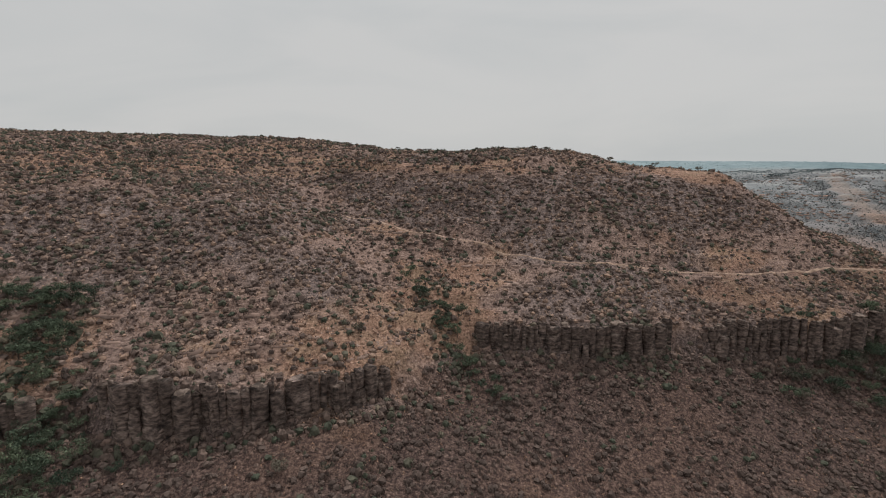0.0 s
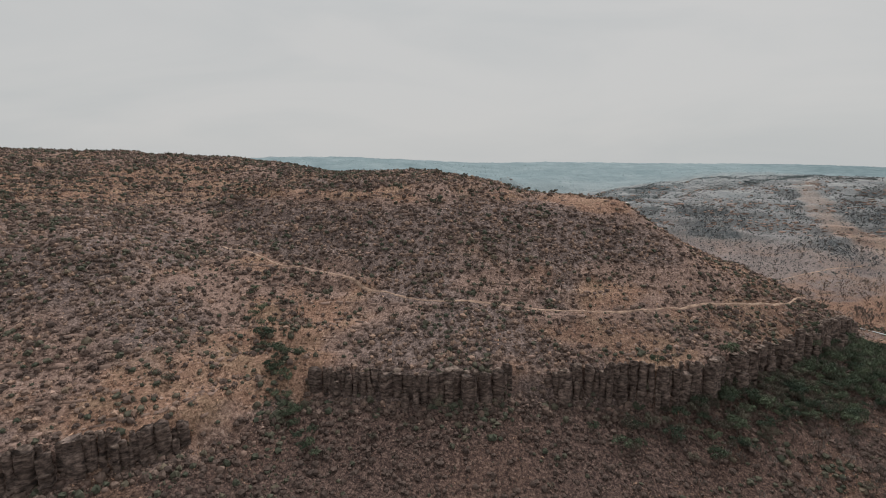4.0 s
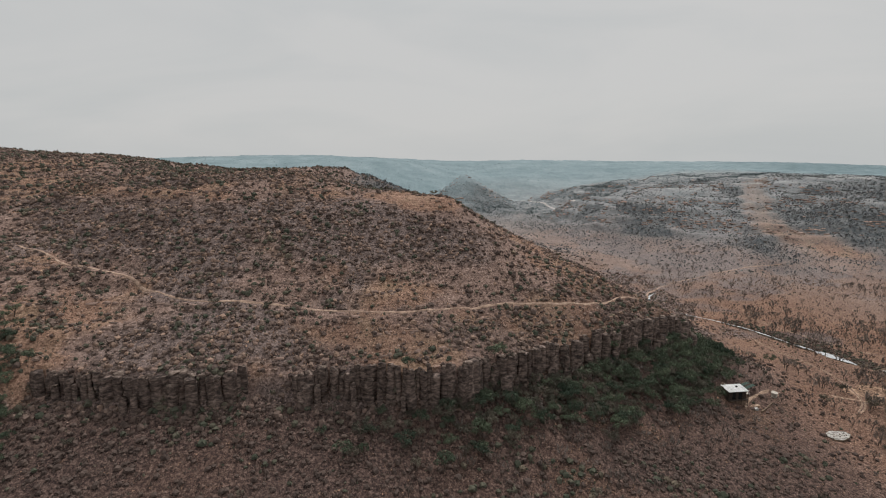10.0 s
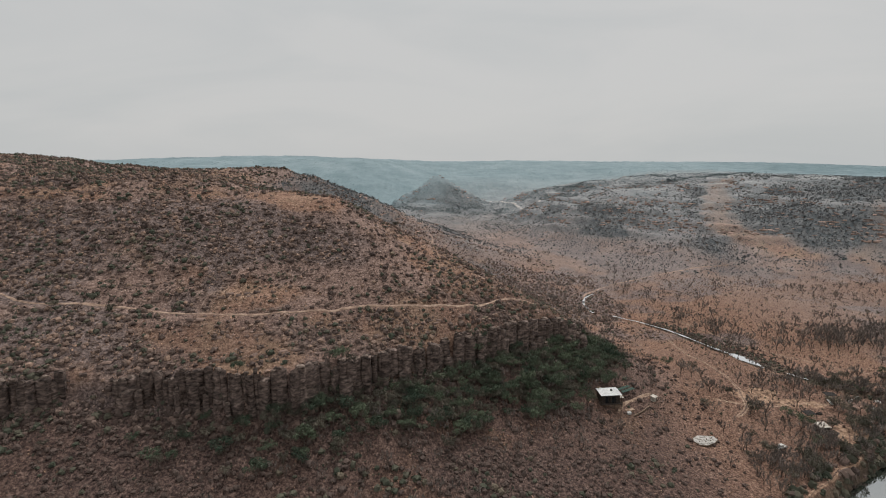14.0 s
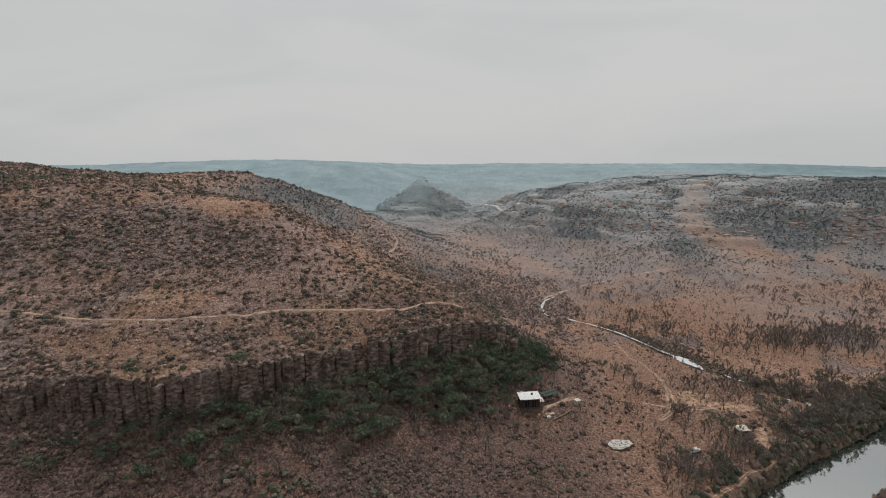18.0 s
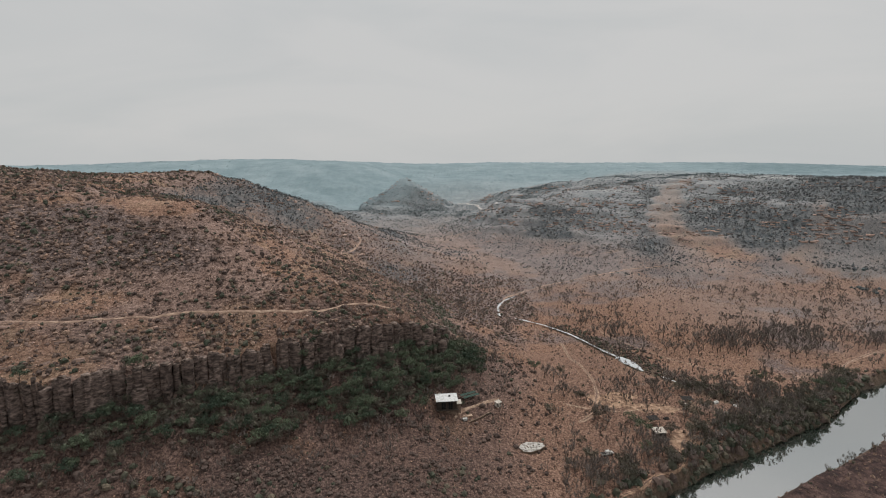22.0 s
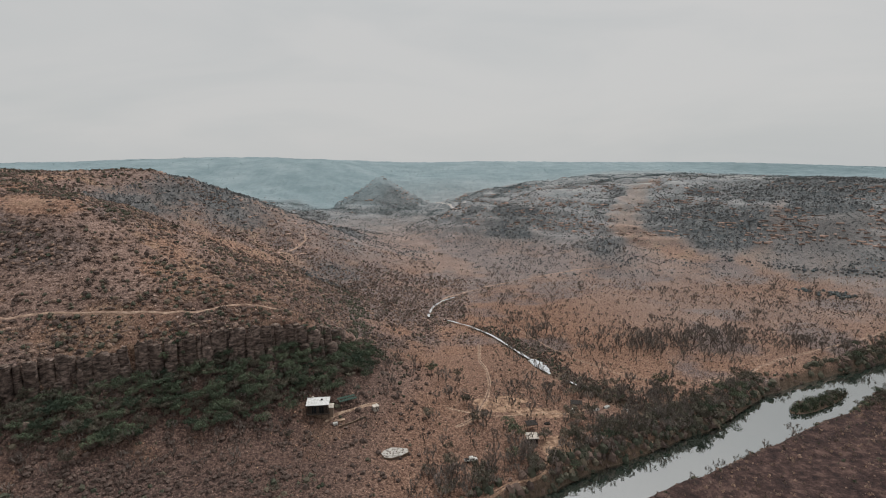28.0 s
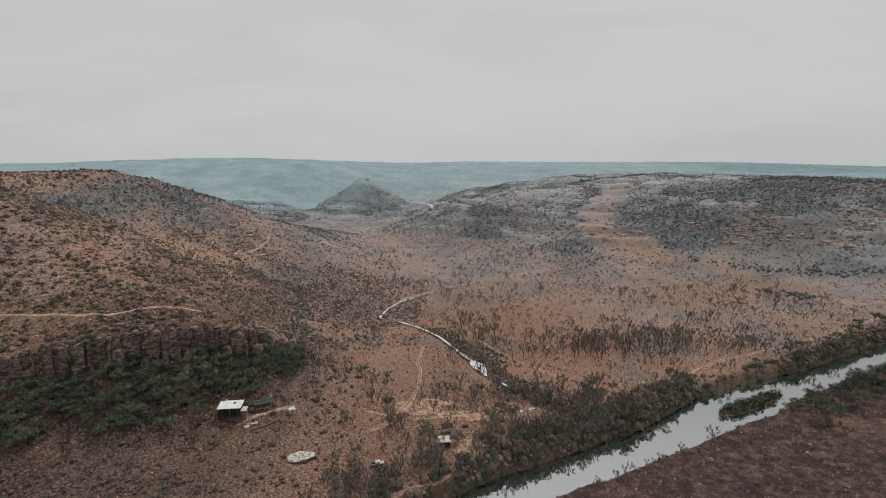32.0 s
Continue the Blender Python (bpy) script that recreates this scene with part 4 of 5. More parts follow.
for name, mat, grow, z0, z1, label in (("base", M_STONEWALL, 1.06, -1.6, 0.0, "rough stone footing"), ("surface", M_CONCRETE, 1.0, 0.0, 0.16, "")):
    bm = bmesh.new()
    lo, hi = [], []
    for x, y in outline:
        x, y = 292.4 + (x - 292.4) * grow, 190.2 + (y - 190.2) * grow
        lo.append(bm.verts.new((x, y, base_z + z0)))
        hi.append(bm.verts.new((x, y, base_z + z1)))
    bm.faces.new(hi)
    for i in range(len(lo)):
        bm.faces.new((lo[i], lo[(i + 1) % len(lo)], hi[(i + 1) % len(lo)], hi[i]))
    part(name, bm, mat, slab, label)
for i in range(9):
    x, y = 289.6 + 0.75 * i + 0.3 * math.sin(i * 2.1), 189.3 + 0.9 * math.sin(i * 1.7) + 0.2 * i
    part("stone", box(x - 0.22, x + 0.22, y - 0.2, y + 0.2, base_z + 0.16, base_z + 0.45, 0.08), M_ROCK, slab, "dark loose stone")


# ---------------------------------------------------------------- the camp by the river
def hut(x, y, turn, wide, deep, tall, roof_mat, wall_mat, label, category="hut"):
    ob = at_ground("camp_hut", x, y, turn, label, category, "huts of the river camp")
    part("wall", box(-wide / 2, wide / 2, -deep / 2, deep / 2, -0.4, tall), wall_mat, ob)
    part("roof", lean_roof(-wide / 2 - 0.3, wide / 2 + 0.3, -deep / 2 - 0.35, deep / 2 + 0.3, tall, tall + 0.35), roof_mat, ob)
    door = part("door", box(-0.45, 0.45, -deep / 2 - 0.05, -deep / 2 + 0.03, 0.0, min(2.0, tall - 0.15)), M_DARK, ob)
    part("door_handle", box(0.3, 0.36, -deep / 2 - 0.09, -deep / 2 - 0.05, 0.95, 1.1, 0), M_TIN, door)
    part("window", box(wide / 4, wide / 4 + 0.7, -deep / 2 - 0.04, -deep / 2 + 0.02, 1.0, min(1.7, tall - 0.3)), M_GLASSY, ob)
    return ob


def tent(x, y, turn, long, wide, tall, label, mat=None):
    ob = at_ground("tent", x, y, turn, label, "tent", "tents of the river camp")
    bm = bmesh.new()
    n = 6
    rows = []
    for i in range(n + 1):
        u = i / n
        s = 1 - 0.12 * (2 * u - 1) ** 2
        xx = long * (u - 0.5)
        rows.append([bm.verts.new((xx, wide / 2 * s * a, tall * s * h - 0.1)) for a, h in ((-1, 0), (-0.8, 0.55), (0, 1.0 - 0.06 * math.sin(u * 9)), (0.8, 0.55), (1, 0))])
    for a, b in zip(rows, rows[1:]):
        for i in range(4):
            bm.faces.new((a[i], b[i], b[i + 1], a[i + 1]))
    bm.faces.new(rows[0])
    bm.faces.new(rows[-1][::-1])
    part("canvas", bm, mat or M_WHITE, ob)
    part("flap", box(-long / 2 - 0.06, -long / 2 + 0.02, -wide / 8, wide / 8, 0, tall * 0.65, 0), M_DARK, ob, "dark open tent flap")
    for sx in (-1, 1):
        part("pole", box(sx * long / 2 - 0.04, sx * long / 2 + 0.04, -0.04, 0.04, 0, tall + 0.15, 0), M_BARK, ob)
    return ob


def shelter(x, y, turn, wide, deep, tall, label):
    ob = at_ground("open_shelter", x, y, turn, label, "shelter", "shelters of the river camp")
    part("roof", lean_roof(-wide / 2, wide / 2, -deep / 2, deep / 2, tall, tall + 0.3), M_DARK, ob)
    for sx in (-1, 1):
        for sy in (-1, 1):
            part("post", box(sx * (wide / 2 - 0.2) - 0.06, sx * (wide / 2 - 0.2) + 0.06, sy * (deep / 2 - 0.2) - 0.06, sy * (deep / 2 - 0.2) + 0.06, -0.3, tall + 0.1, 0), M_BARK, ob)
    return ob


hut(344.4, 200.6, 4, 4.2, 3.4, 2.4, M_TIN, M_WALL, "small camp hut with a pale tin roof beside dark trees")
shelter(345.6, 209.4, 10, 4.6, 3.4, 2.3, "dark open shelter on posts in the camp clearing")
shelter(368.7, 228.5, -8, 5.0, 3.4, 2.4, "dark open shelter below leafless trees")
tent(377.0, 227.2, 20, 2.85, 1.96, 1.28, "white canvas tent under leafless trees")
tent(382.4, 229.6, 35, 3.22, 1.82, 1.2, "long white canvas tent beside another tent")
tent(390.6, 228.0, -15, 2.23, 1.82, 1.2, "white canvas tent near the stream mouth")
tent(404.8, 230.0, 10, 1.86, 1.68, 1.28, "small white tent among green bushes by the river")
tent(382.0, 220.5, 40, 2.6, 1.82, 1.12, "white canvas tent beside a dark bush")
tent(370.0, 202.4, 60, 1.74, 1.54, 1.2, "small white tent near the river bank")
tent(352.8, 213.2, 15, 2.23, 1.68, 1.04, "dark canvas tent in the sandy clearing", M_DARK)


def pickup(x, y, turn, label):
    ob = at_ground("pickup_truck", x, y, turn, label, "truck", "vehicles of the river camp")
    part("body", box(-2.4, 2.4, -0.85, 0.85, 0.45, 1.0, 0.12), M_WHITE, ob)
    cab = part("cab", box(-0.6, 1.1, -0.78, 0.78, 1.0, 1.7, 0.18), M_WHITE, ob)
    part("windscreen", box(1.02, 1.12, -0.65, 0.65, 1.1, 1.55, 0), M_GLASSY, cab)
    part("load_bed", box(-2.3, -0.7, -0.7, 0.7, 1.0, 1.06, 0), M_DARK, ob, "dark load bed")
    for sx in (-1.5, 1.5):
        for sy in (-0.82, 0.82):
            bm = bmesh.new()
            bmesh.ops.create_cone(bm, cap_ends=True, segments=12, radius1=0.38, radius2=0.38, depth=0.24, matrix=Matrix.Translation((sx, sy, 0.36)) @ Matrix.Rotation(radians(90), 4, "X"))
            part("wheel", bm, M_DARK, ob, "black tyre")
    return ob


pickup(320.2, 188.8, 15, "white pickup truck parked among dark bushes")
pickup(366.0, 224.0, 70, "white pickup truck parked under leafless trees")


boulder = tagged(new("boulder"), "large rounded pinkish boulder standing among scrub", "boulder")
bm = bmesh.new()
bmesh.ops.create_icosphere(bm, subdivisions=3, radius=1.7)
for v in bm.verts:
    v.co *= 1 + 0.22 * noise.noise(v.co * 0.7)
    v.co.z *= 1.15
boulder.matrix_world = pose(176.8, 169.0, height(176.8, 169.0) + 1.1)
part("rock", bm, M_LEDGE, boulder)


# ---------------------------------------------------------------- plants
def ground_z(x, y):
    """Height of the ground sheet itself, between its grid points."""
    ax, ay = gx[0], gy[:, 0]
    i, j = np.clip(np.searchsorted(ax, x) - 1, 0, len(ax) - 2), np.clip(np.searchsorted(ay, y) - 1, 0, len(ay) - 2)
    u, v = (x - ax[i]) / (ax[i + 1] - ax[i]), (y - ay[j]) / (ay[j + 1] - ay[j])
    return (gz[j, i] * (1 - u) + gz[j, i + 1] * u) * (1 - v) + (gz[j + 1, i] * (1 - u) + gz[j + 1, i + 1] * u) * v


def scatter(x0, x1, y0, y1, cell, chance, seed, low=0.3):
    """Jittered points of the plan, kept by chance(x, y, z)."""
    r = np.random.RandomState(seed)
    x, y = np.meshgrid(np.arange(x0, x1, cell), np.arange(y0, y1, cell))
    x, y = (x + r.uniform(-0.5, 0.5, x.shape) * cell).ravel(), (y + r.uniform(-0.5, 0.5, y.shape) * cell).ravel()
    z = ground_z(x, y)
    rd, half, _ = line_distance(x, y, RIVER, RIVER_HALF)
    keep = (r.uniform(size=x.shape) < chance(x, y, z)) & (z > low) & ~((np.abs(rd) < half + 0.8) & (z < 0.6) & (low > 0.2))
    keep &= r.uniform(size=x.shape) > 0.92 * np.minimum(1.3 * blob(x, y, 122, 246, 19, 7), 1)
    for line, width, _, _ in TRACKS.values():
        d, _, _ = line_distance(x, y, line)
        keep &= np.abs(d) > width + 0.5
    return x[keep], y[keep], z[keep], r


def steep(x, y, z):
    """The slope of the land."""
    return np.hypot(ground_z(x + 6, y) - z, ground_z(x, y + 6) - z) / 6


def leaf_cloud(r, count, size, flat=0.75, variants=24, hollow=0.35):
    """Plant templates: loose triangles in a squashed dome one metre in radius. Array (variants, count * 3, 3)."""
    n = variants * count
    a, u = r.uniform(0, 2 * np.pi, n), r.uniform(0, 1, n)
    rad = r.uniform(hollow, 1, n) ** 0.6
    c = np.stack([np.cos(a) * np.sqrt(1 - u * u) * rad, np.sin(a) * np.sqrt(1 - u * u) * rad, u * rad * flat + 0.05], -1)
    tri = r.normal(size=(n, 3, 3)) * size * r.uniform(0.6, 1.3, (n, 1, 1))
    out = c / np.linalg.norm(c, axis=1)[:, None]
    tri -= 0.7 * (tri * out[:, None]).sum(-1)[..., None] * out[:, None]
    return (c[:, None] + tri).reshape(variants, count * 3, 3)


def bush(r, sides, rings, sprays, size, variants=24):
    """Bush templates: an uneven rounded heart of twigs with loose sprays round it. Array (variants, triangles * 3, 3)."""
    made = []
    for _ in range(variants):
        ring = []
        for k in range(rings + 1):
            up = k / (rings + 0.6)
            a = 2 * np.pi * (np.arange(sides) + 0.5 * (k % 2)) / sides + r.uniform(-0.25, 0.25, sides)
            wide = 0.86 * np.sqrt(1 - up ** 2) * r.uniform(0.58, 1.18, sides) * (0.85 if k == 0 else 1)
            ring.append(np.stack([np.cos(a) * wide, np.sin(a) * wide, np.full(sides, 0.82 * up) * r.uniform(0.65, 1.3, sides)], -1))
        tris = []
        for low, high in zip(ring, ring[1:]):
            for j in range(sides):
                q = (j + 1) % sides
                tris += [(low[j], low[q], high[j]), (low[q], high[q], high[j])]
        top = np.array((r.uniform(-0.2, 0.2), r.uniform(-0.2, 0.2), r.uniform(0.75, 0.95)))
        tris += [(ring[-1][j], ring[-1][(j + 1) % sides], top) for j in range(sides)]
        made.append(np.array(tris).reshape(-1, 3))
    return np.concatenate([np.array(made), leaf_cloud(r, sprays, size, 0.85, variants, 0.8)], 1)


def plant_mesh(name, templates, x, y, z, radius, tall, tone, mat, r):
    """All the plants of one kind as one mesh."""
    n, k = len(x), templates.shape[1]
    t = templates[r.randint(0, len(templates), n)].copy()
    a = r.uniform(0, 2 * np.pi, n)
    ca, sa = np.cos(a)[:, None], np.sin(a)[:, None]
    v = np.empty((n, k, 3))
    v[..., 0] = (t[..., 0] * ca - t[..., 1] * sa) * radius[:, None] + x[:, None]
    v[..., 1] = (t[..., 0] * sa + t[..., 1] * ca) * radius[:, None] + y[:, None]
    v[..., 2] = t[..., 2] * tall[:, None] + z[:, None] - 0.05
    return raw_mesh(name, v.reshape(-1, 3), np.arange(n * k).reshape(-1, 3), mat, np.repeat(tone, k))


def stuff(name, me, label, category):
    return tagged(new(name, me), label, category, kind="stuff")


tr = np.random.RandomState(9)
DOME = bush(tr, 7, 1, 16, 0.22)
SMALL = bush(tr, 5, 0, 7, 0.32)
ROUGH = leaf_cloud(tr, 10, 0.52)
COARSE = leaf_cloud(tr, 9, 0.46)


def hill_chance(x, y, z):
    g, s = grassiness(x, y, z), scrubbiness(x, y, z)
    return (1 - 0.5 * ease(255, 272, x) * ease(26, 18, z)) * np.clip(0.34 + 0.15 * s - 0.1 * g + 0.6 * fractal(x, y, 9, 2, 79), 0.04, 0.9)


def greenness(x, y, z):
    """Where the bushes keep their leaves: gullies, cliff foot and patches of the upper slope."""
    d, _, _ = line_distance(x, y, RIM)
    gully = np.exp(-((x + 93 + (y - 105) * 0.6) / 11) ** 2 - ((y - 112) / 26) ** 2) + np.exp(-((x - 1 - (150 - y) * 0.25) / 6) ** 2 - ((y - 155) / 26) ** 2)
    foot = ease(-30, -8, d) * ease(2, -2, d) * ease(120, 200, x) * ease(275, 262, x)
    return np.clip(gully * 1.2 + foot + ease(0.15, 0.4, fractal(x, y, 24, 3, 83)) * 0.6, 0, 1)


x, y, z, r = scatter(-330, 305, 45, 335, 1.12, hill_chance, 21)
g = greenness(x, y, z)
rad = (0.34 + 1.15 * r.uniform(0, 1, len(x)) ** 2.6) * (1 + 0.45 * g)
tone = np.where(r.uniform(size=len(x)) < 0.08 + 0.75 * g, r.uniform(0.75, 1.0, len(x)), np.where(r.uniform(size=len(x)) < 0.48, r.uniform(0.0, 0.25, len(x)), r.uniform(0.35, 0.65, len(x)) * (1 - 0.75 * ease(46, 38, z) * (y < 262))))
# low scrub toned down again to carry the lens vignette's darkening
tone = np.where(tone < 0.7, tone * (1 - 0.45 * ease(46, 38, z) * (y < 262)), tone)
big = rad > 0.85
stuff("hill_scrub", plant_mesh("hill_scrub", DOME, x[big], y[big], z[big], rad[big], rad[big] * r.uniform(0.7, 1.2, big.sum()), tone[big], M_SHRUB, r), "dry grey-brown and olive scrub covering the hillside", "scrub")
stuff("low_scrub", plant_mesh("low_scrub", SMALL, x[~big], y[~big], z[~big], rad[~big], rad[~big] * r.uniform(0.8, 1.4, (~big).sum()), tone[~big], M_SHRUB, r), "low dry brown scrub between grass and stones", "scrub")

# rounded leafless bushes standing close together where the scrub is thick
x, y, z, r = scatter(-330, 330, 60, 480, 2.5, lambda x, y, z: np.clip(1.05 * scrubbiness(x, y, z) - 0.12 + 0.5 * fractal(x, y, 12, 2, 81), 0, 0.92), 20)
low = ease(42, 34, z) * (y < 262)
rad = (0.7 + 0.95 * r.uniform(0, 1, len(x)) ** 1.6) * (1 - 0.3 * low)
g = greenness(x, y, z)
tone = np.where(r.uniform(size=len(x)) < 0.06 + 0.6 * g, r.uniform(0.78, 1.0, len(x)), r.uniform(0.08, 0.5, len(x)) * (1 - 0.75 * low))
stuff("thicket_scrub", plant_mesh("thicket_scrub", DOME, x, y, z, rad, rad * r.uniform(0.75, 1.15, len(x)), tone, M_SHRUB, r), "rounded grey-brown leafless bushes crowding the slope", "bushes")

x, y, z, r = scatter(305, 720, 100, 470, 1.9, lambda x, y, z: np.clip(0.42 + 0.55 * fractal(x, y, 34, 3, 85) - 0.3 * blob(x, y, 430, 365, 50, 34) - 0.12 * (x < 340), 0.04, 0.85), 22)
rad = 0.35 + 0.8 * r.uniform(0, 1, len(x)) ** 2
tone = np.where(r.uniform(size=len(x)) < 0.12, r.uniform(0.7, 1.0, len(x)), r.uniform(0.1, 0.65, len(x)))
stuff("valley_scrub", plant_mesh("valley_scrub", SMALL, x, y, z, rad, rad * r.uniform(0.8, 1.5, len(x)), tone, M_SHRUB, r), "low dry scrub on the valley flats", "scrub")

x, y, z, r = scatter(-320, 1000, 335, 1010, 3.1, lambda x, y, z: np.clip(0.3 + 0.4 * (x < 130) * (y < 600) + 0.6 * ease(0.10, 0.3, steep(x, y, z)) + 0.7 * fractal(x, y, 40, 4, 87) + 0.9 * woodiness(x, y, z) - 0.6 * openness(x, y), 0.05, 0.97) * ((y > 470) | (x < 305)), 23)
w = woodiness(x, y, z)
rad = (0.5 + 1.0 * r.uniform(0, 1, len(x)) ** 1.7) * (1 + 0.5 * w)
tone = np.where(r.uniform(size=len(x)) < 0.15, r.uniform(0.7, 1.0, len(x)), r.uniform(0, 0.5, len(x)))
mid = (y + np.where(x > 250, 0.45, 0.25) * np.abs(x - 250) < 540) & (w < 0.35)
stuff("spur_scrub", plant_mesh("spur_scrub", ROUGH, x[mid], y[mid], z[mid], rad[mid], rad[mid] * 1.1, tone[mid], M_SHRUB, r), "grey-brown scrub on the spurs of the valley", "scrub")
# plants farther out take the bluer, haze-tinted colour
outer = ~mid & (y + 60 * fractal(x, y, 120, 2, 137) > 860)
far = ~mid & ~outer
stuff("far_scrub", plant_mesh("far_scrub", COARSE, x[far], y[far], z[far], rad[far] * 1.1, rad[far] * 1.2, tone[far], M_FARSHRUB, r), "grey-green scrub on the far hills, paled for haze", "scrub")
stuff("gorge_scrub", plant_mesh("gorge_scrub", COARSE, x[outer], y[outer], z[outer], rad[outer] * 1.1, rad[outer] * 1.2, tone[outer], M_GORGESHRUB, r), "scrub in the gorge and on the plateau, coloured blue-green for haze", "scrub")
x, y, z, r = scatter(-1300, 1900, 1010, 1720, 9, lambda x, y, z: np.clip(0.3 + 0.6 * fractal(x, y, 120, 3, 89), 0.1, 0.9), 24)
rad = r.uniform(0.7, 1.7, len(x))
stuff("distant_bush", plant_mesh("distant_bush", COARSE, x, y, z, rad, rad * 0.9, r.uniform(0, 1, len(x)), M_HAZYSHRUB, r), "bush on the distant plateau, coloured blue-grey for haze", "scrub")

x, y, z, r = scatter(-330, 290, 95, 330, 2.4, lambda x, y, z: np.clip(0.04 + 1.1 * ease(0.10, 0.38, fractal(x * 0.6, y * 1.6, 15, 3, 113)) + 0.05 * ease(98, 102, z), 0, 0.9) * ease(40, 50, z), 30)
rad = 0.7 + 1.2 * r.uniform(0, 1, len(x)) ** 1.6
stuff("slope_bushes", plant_mesh("slope_bushes", DOME, x, y, z, rad, rad * r.uniform(0.8, 1.2, len(x)), np.where(r.uniform(size=len(x)) < 0.45, r.uniform(0.72, 1.0, len(x)), r.uniform(0, 0.35, len(x))), M_SHRUB, r), "grey-olive bushes in clumps along the slope", "bushes")

x, y, z, r = scatter(-330, 330, 72, 335, 2.7, lambda x, y, z: np.clip(0.34 + 0.6 * fractal(x, y, 20, 3, 123), 0.06, 0.7) * ease(18, 30, z) * ease(-3, 2, line_distance(x, y, RIM)[0]), 63)
rad = 0.45 + 0.8 * r.uniform(0, 1, len(x)) ** 2
stuff("single_bushes", plant_mesh("single_bushes", DOME, x, y, z, rad, rad * r.uniform(0.9, 1.3, len(x)), np.where(r.uniform(size=len(x)) < 0.3, r.uniform(0.8, 1.0, len(x)), r.uniform(0.02, 0.3, len(x))), M_SHRUB, r), "small dark bushes dotting the dry grass", "bushes")

x, y, z, r = scatter(-330, 190, 200, 480, 4.4, lambda x, y, z: ease(94, 98, z) * np.clip(0.30 + 0.8 * fractal(x, y, 30, 3, 143) + 0.3 * ease(106, 112, z), 0.03, 0.8), 66)
rad = 0.7 + 1.3 * r.uniform(0, 1, len(x)) ** 1.8
stuff("plateau_bushes", plant_mesh("plateau_bushes", DOME, x, y, z, rad, rad * r.uniform(0.9, 1.4, len(x)), np.where(r.uniform(size=len(x)) < 0.65, r.uniform(0.8, 1.0, len(x)), r.uniform(0, 0.3, len(x))), M_SHRUB, r), "dark olive bushes standing along the plateau's crest", "bushes")

# tufts of dry grass
TUFT = leaf_cloud(tr, 6, 0.35, 0.6, 30, 0.0)
x, y, z, r = scatter(-235, 305, 72, 300, 1.05, lambda x, y, z: np.clip(0.10 + 0.62 * grassiness(x, y, z) - 0.25 * scrubbiness(x, y, z), 0.04, 0.8), 26)
rad = r.uniform(0.35, 0.8, len(x))
stuff("grass_tufts", plant_mesh("grass_tufts", TUFT, x, y, z, rad, rad * 1.1, r.uniform(0, 1, len(x)), M_TUFT, r), "tan tufts of dry grass on the slopes", "grass")
x, y, z, r = scatter(280, 700, 100, 470, 2.1, lambda x, y, z: np.clip(0.12 + 0.6 * grassiness(x, y, z), 0.05, 0.8) * (line_distance(x, y, RIVER)[0] > 0), 27)
rad = r.uniform(0.3, 0.8, len(x))
stuff("meadow_tufts", plant_mesh("meadow_tufts", TUFT, x, y, z, rad, rad, r.uniform(0, 1, len(x)) ** 1.5, M_TUFT, r), "tan tufts of dry grass on the flats", "grass")

# loose stones on the slopes
x, y, z, r = scatter(-235, 290, 72, 325, 2.0, lambda x, y, z: np.clip(0.35 + 0.6 * fractal(x, y, 18, 3, 93) + 0.25 * ease(40, 60, z), 0.02, 0.8), 25)
octa = np.array([[1, 0, 0], [0, 1, 0], [0, 0, 0.8], [-1, 0, 0], [0, 0, 0.8], [0, 1, 0], [-1, 0, 0], [0, -1, 0], [0, 0, 0.8], [1, 0, 0], [0, 0, 0.8], [0, -1, 0]], float)
kinds = np.stack([octa * (1 + 0.0) @ np.diag(tr.uniform(0.6, 1.3, 3)) for _ in range(12)])
size = r.uniform(0.2, 0.5, len(x)) * np.where(r.uniform(size=len(x)) < 0.06, 1.7, 1)
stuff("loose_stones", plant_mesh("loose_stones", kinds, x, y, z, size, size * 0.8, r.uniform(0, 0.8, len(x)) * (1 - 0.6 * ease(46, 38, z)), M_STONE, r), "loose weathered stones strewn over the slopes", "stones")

# broken ledges of pale rock that follow the contours
def ledge_band(x, y, z, rise):
    return ease(0.55, 0.9, np.sin(6.2832 * (z + 3.5 * fractal(x, y, 45, 2, 107)) / rise))


def crest(x, y, z):
    return ease(92, 95, z) * ease(100, 97, z) * ease(60, 90, y - 0.25 * x)


FLAT = kinds * (1, 1, 0.55)
x, y, z, r = scatter(-330, 305, 72, 335, 1.15, lambda x, y, z: ease(34, 44, z) * np.clip(0.85 * ledge_band(x, y, z, 5.5) * ease(-0.25, 0.2, fractal(x, y, 32, 3, 109)) + 0.4 * crest(x, y, z), 0, 0.8), 28)
size = 0.22 + 0.75 * r.uniform(0, 1, len(x)) ** 3
stuff("ledge_rocks", plant_mesh("ledge_rocks", FLAT, x, y, z, size, size * r.uniform(0.7, 1.4, len(x)), r.uniform(0, 0.8, len(x)), M_STONE, r), "pale broken rock ledges along the hillside", "stones")
x, y, z, r = scatter(-320, 950, 335, 820, 3.0, lambda x, y, z: ease(14, 24, z) * np.clip(1.0 * ledge_band(x, y, z, 8) * ease(-0.25, 0.15, fractal(x, y, 60, 3, 111)) * ease(0.08, 0.2, steep(x, y, z)), 0, 0.8) * (1 - 0.7 * woodiness(x, y, z)) * (1 - 0.6 * openness(x, y)), 29)
size = 0.6 + 1.5 * r.uniform(0, 1, len(x)) ** 2
